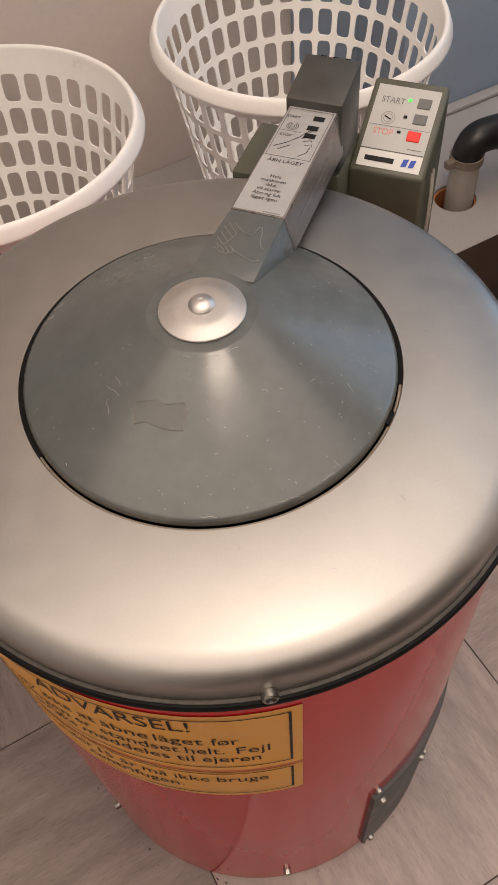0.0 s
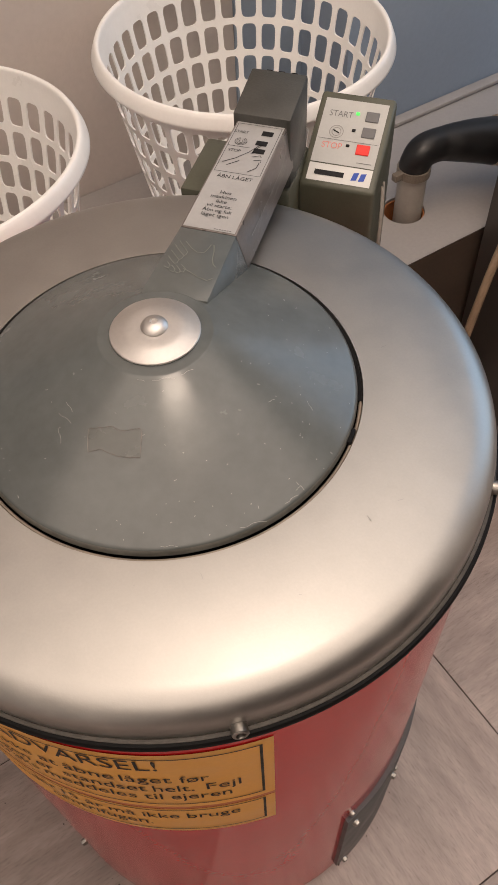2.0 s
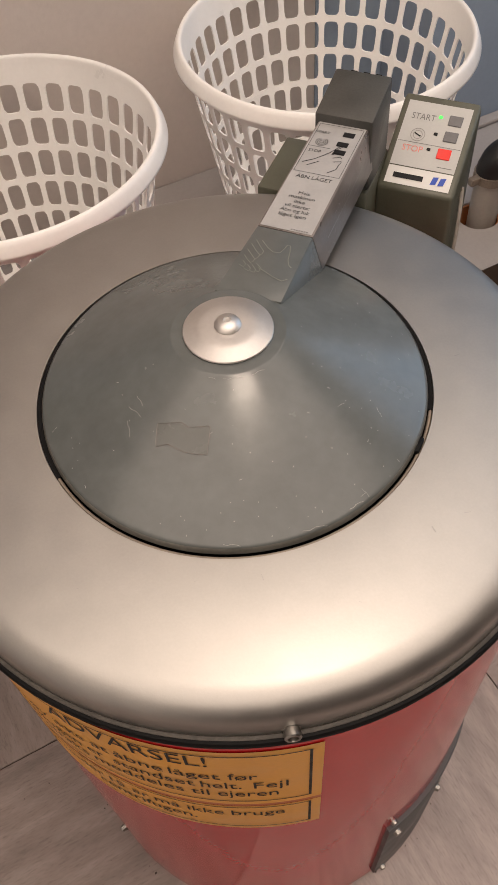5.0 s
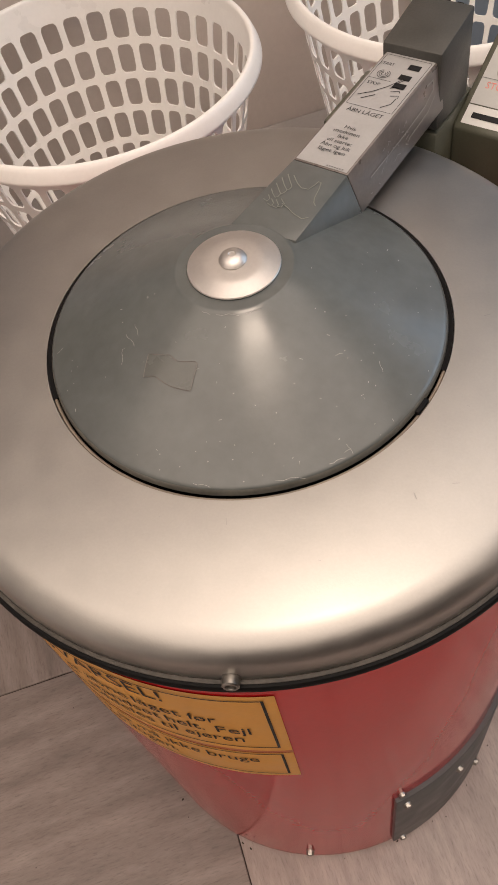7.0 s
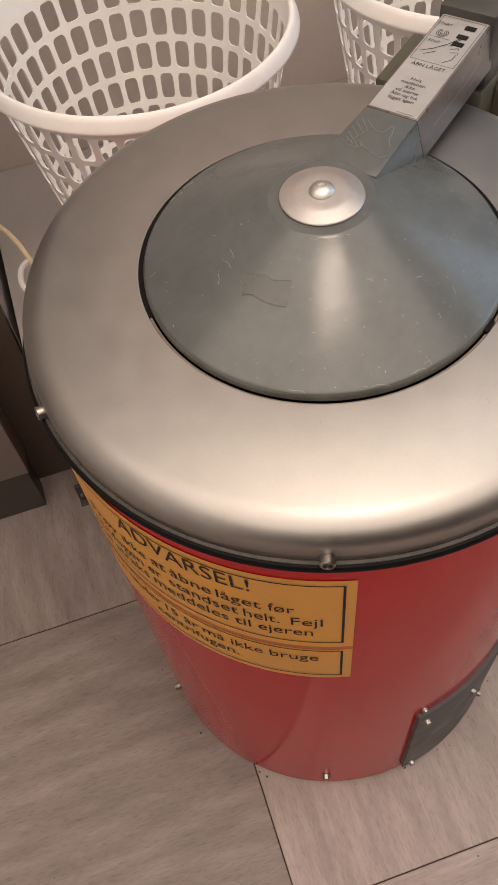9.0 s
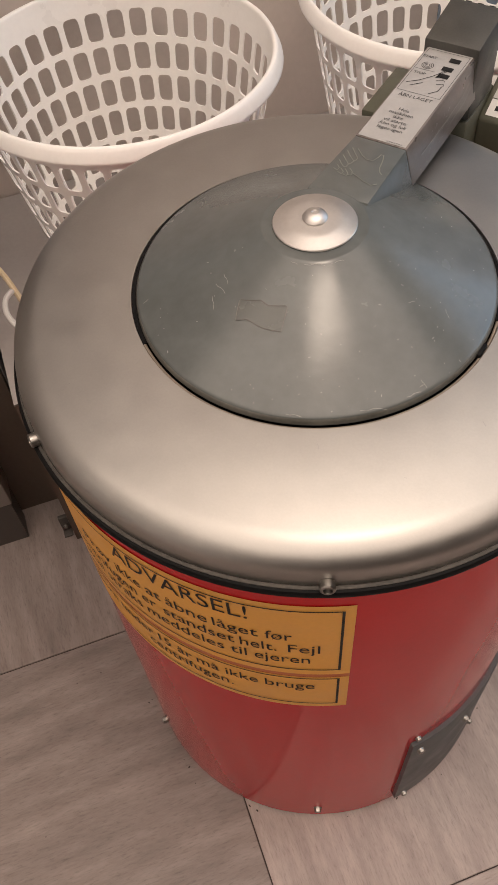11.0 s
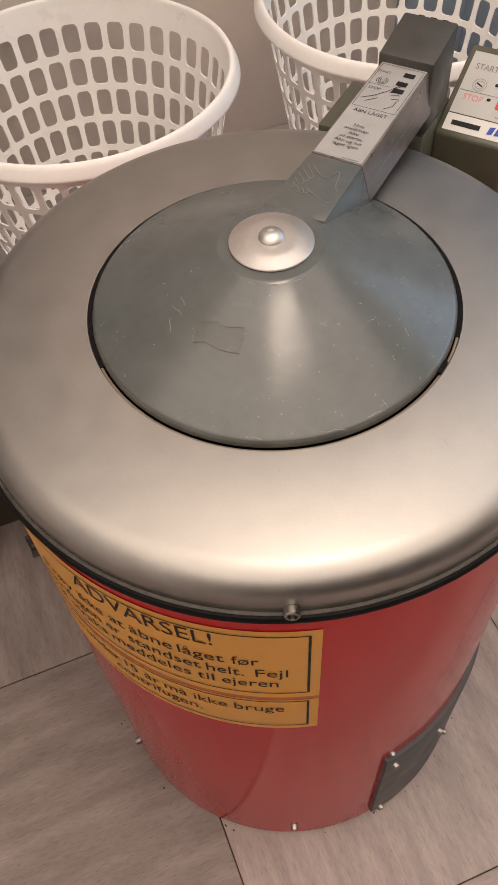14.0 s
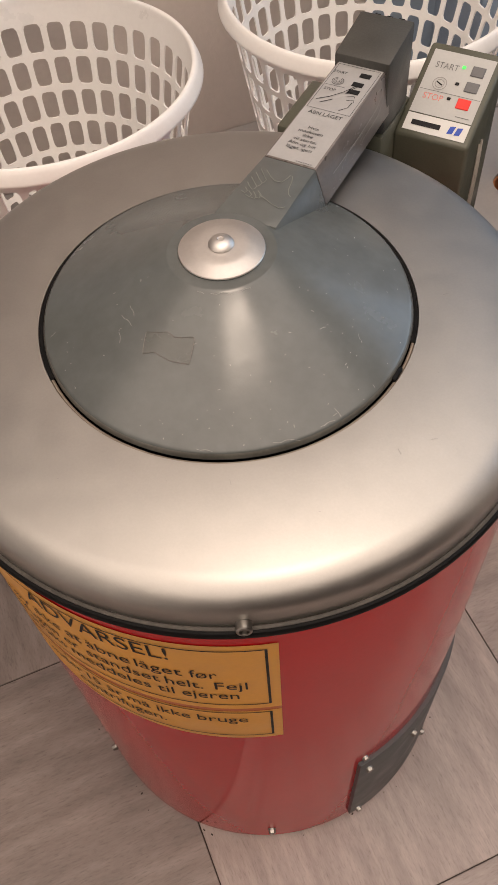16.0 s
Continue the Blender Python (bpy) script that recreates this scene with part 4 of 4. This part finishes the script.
# ---- neighbouring machines and cables ----
def left_machine():
    m = room(-0.400, 0.368, 0)
    d = thing("laundry_machine", m, "grey steel machine cabinet with a green recycling print", "machine")
    part("body", box(-0.62, 0, 0.0, 0.06, 0.122, 0.92, 0.003), M_CABINET, d, "grey steel cabinet front")
    # Dark box closes the strip between cabinet front and floor.
    part("base_strip", box(-0.615, -0.004, 0.006, 0.055, 0.0, 0.1215), M_SIDE, d, "dark strip below the cabinet front")
    g = bmesh.new()
    for k in range(3):
        one = bmesh.new()
        # bent band with an arrow head
        stroke(one, [(-0.017, -0.012), (-0.005, -0.0135), (0.006, -0.013)], 0.0095)
        tri = [one.verts.new(p) for p in ((0.006, -0.0215, 0), (0.0155, -0.0125, 0), (0.006, -0.0045, 0))]
        one.faces.new(tri)
        merge(one, g, pose(0, 0, 0, 0, 0, 120 * k) @ Matrix.Scale(1.25, 4))
    g.transform(pose(-0.098, -0.0006, 0.178, 90, 0, 0))
    part("recycling_print", g, M_GREEN, d, "green three-arrow print")
    for x, z in ((-0.062, 0.150), (-0.050, 0.141), (-0.058, 0.158)):
        bolt("screw", d, pose(x, 0, z, 0, 0, -90), 0.002, 0.001, 0.0026)
    bars = bmesh.new()
    box(-0.135, -0.105, -0.0012, 0.001, 0.262, 0.268, bm=bars)
    part("print_bar", bars, M_INK, d)


left_machine()


def right_machine():
    d = thing("washing_machine", room(0.735, 0.17, 0), "dark grey washing machine cabinet beside the ledge", "washing machine")
    part("body", box(0, 0.6, -0.22, 0.155, 0.03, 0.86, 0.004), M_SIDE, d, "dark grey cabinet")
    for x, y in ((0.05, -0.18), (0.55, -0.18), (0.05, 0.10), (0.55, 0.10)):
        part("foot", lathe([(0.0, 0.0), (0.02, 0.0), (0.02, 0.029), (0.0, 0.029)], 16), M_BLACK, d, m=pose(x, y, 0))


right_machine()


def cables():
    c = thing("power_cable", room(-0.37, 0.60, 0.52), "cream power cable with a white clip, hanging beside the ledge", "cable")
    part("cable", tube([(-0.06, 0.16, 0.03), (0.0, 0.075, 0.0), (0.05, -0.02, -0.022), (0.085, -0.085, -0.030), (0.105, -0.14, -0.06)], 0.0042, 10, 8), M_CABLE, c, "cream sheath")
    clip = bmesh.new()
    merge(tube([(0.095, -0.135, -0.03), (0.083, -0.150, -0.03), (0.080, -0.175, -0.035), (0.093, -0.200, -0.045), (0.105, -0.19, -0.045)], 0.0042, 8, 6), clip)
    part("clip", clip, M_WHITE_FOIL, c, "white plastic clip")
    c2 = thing("supply_cable", room(0.60, 0.215, 0.0), "brown cable running down before the ledge front", "cable")
    part("cable", tube([(0.128, 0.055, 0.50), (0.112, 0.045, 0.455), (0.075, 0.028, 0.40), (0.040, 0.012, 0.33), (0.015, 0.004, 0.22), (0.0, 0.0, 0.01)], 0.0070, 10, 8), M_BROWNCABLE, c2, "brown sheath")


cables()


def bracket():
    d = thing("corner_bracket", room(-0.334, 0.364, 0), "small black steel bracket at the ledge's foot", "bracket")
    b = box(-0.008, 0.008, -0.004, 0.004, 0.0005, 0.045, 0.0015)
    box(-0.008, 0.008, -0.018, 0.004, 0.0, 0.004, 0.001, bm=b)
    part("angle", b, M_SIDE, d)
    bolt("screw", d, pose(0, -0.004, 0.018, 0, 0, -90), 0.0032, 0.003, 0.0045)


bracket()


def ceiling_light():
    d = thing("ceiling_light", room(LAMP_U, LAMP_N, LAMP_Z), "small white light fitting hung under the ceiling", "ceiling light")
    part("housing", box(-0.33, 0.33, -0.15, 0.15, -0.03, 0.03, 0.006), M_CEIL, d)
    for x in (-0.2, 0.2):
        part("rod", lathe([(0.0, 0.03), (0.006, 0.03), (0.006, 0.189), (0.0, 0.189)], 12), M_BRIGHT, d, m=pose(x, 0, 0))
    # Housing for the added fill panel, which stays out of view.
    p = thing("fill_panel", room(PANEL_U, PANEL_N, CEIL), "unseen wide white fill panel added flat under the ceiling", "ceiling light")
    part("housing", box(-PANEL_W / 2 - 0.02, PANEL_W / 2 + 0.02, -PANEL_D / 2 - 0.02, PANEL_D / 2 + 0.02, -0.03, -0.0005, 0.004), M_CEIL, p)


ceiling_light()


def floor_dirt():
    """Loose specks on the tiles round the dryer's foot."""
    rng = random.Random(23)
    bm = bmesh.new()
    for k in range(30):
        r = 0.266 + 0.012 * rng.random() if k % 2 else rng.uniform(0.27, 0.62)
        a = radians(rng.uniform(-175, -5))
        one = bmesh.new()
        bmesh.ops.create_icosphere(one, subdivisions=1, radius=rng.choice((0.0006, 0.0008, 0.0010, 0.0014)))
        bmesh.ops.scale(one, verts=one.verts[:], vec=(rng.uniform(0.7, 1.8), rng.uniform(0.6, 1.1), 0.45))
        merge(one, bm, pose(r * math.cos(a), r * math.sin(a), 0.0005, 0, 0, rng.uniform(0, 180)))
    tagged(part("floor_dirt", bm, M_DIRT), "scattered dark specks of dirt on the vinyl floor", "dirt", kind="stuff")


floor_dirt()
floor()
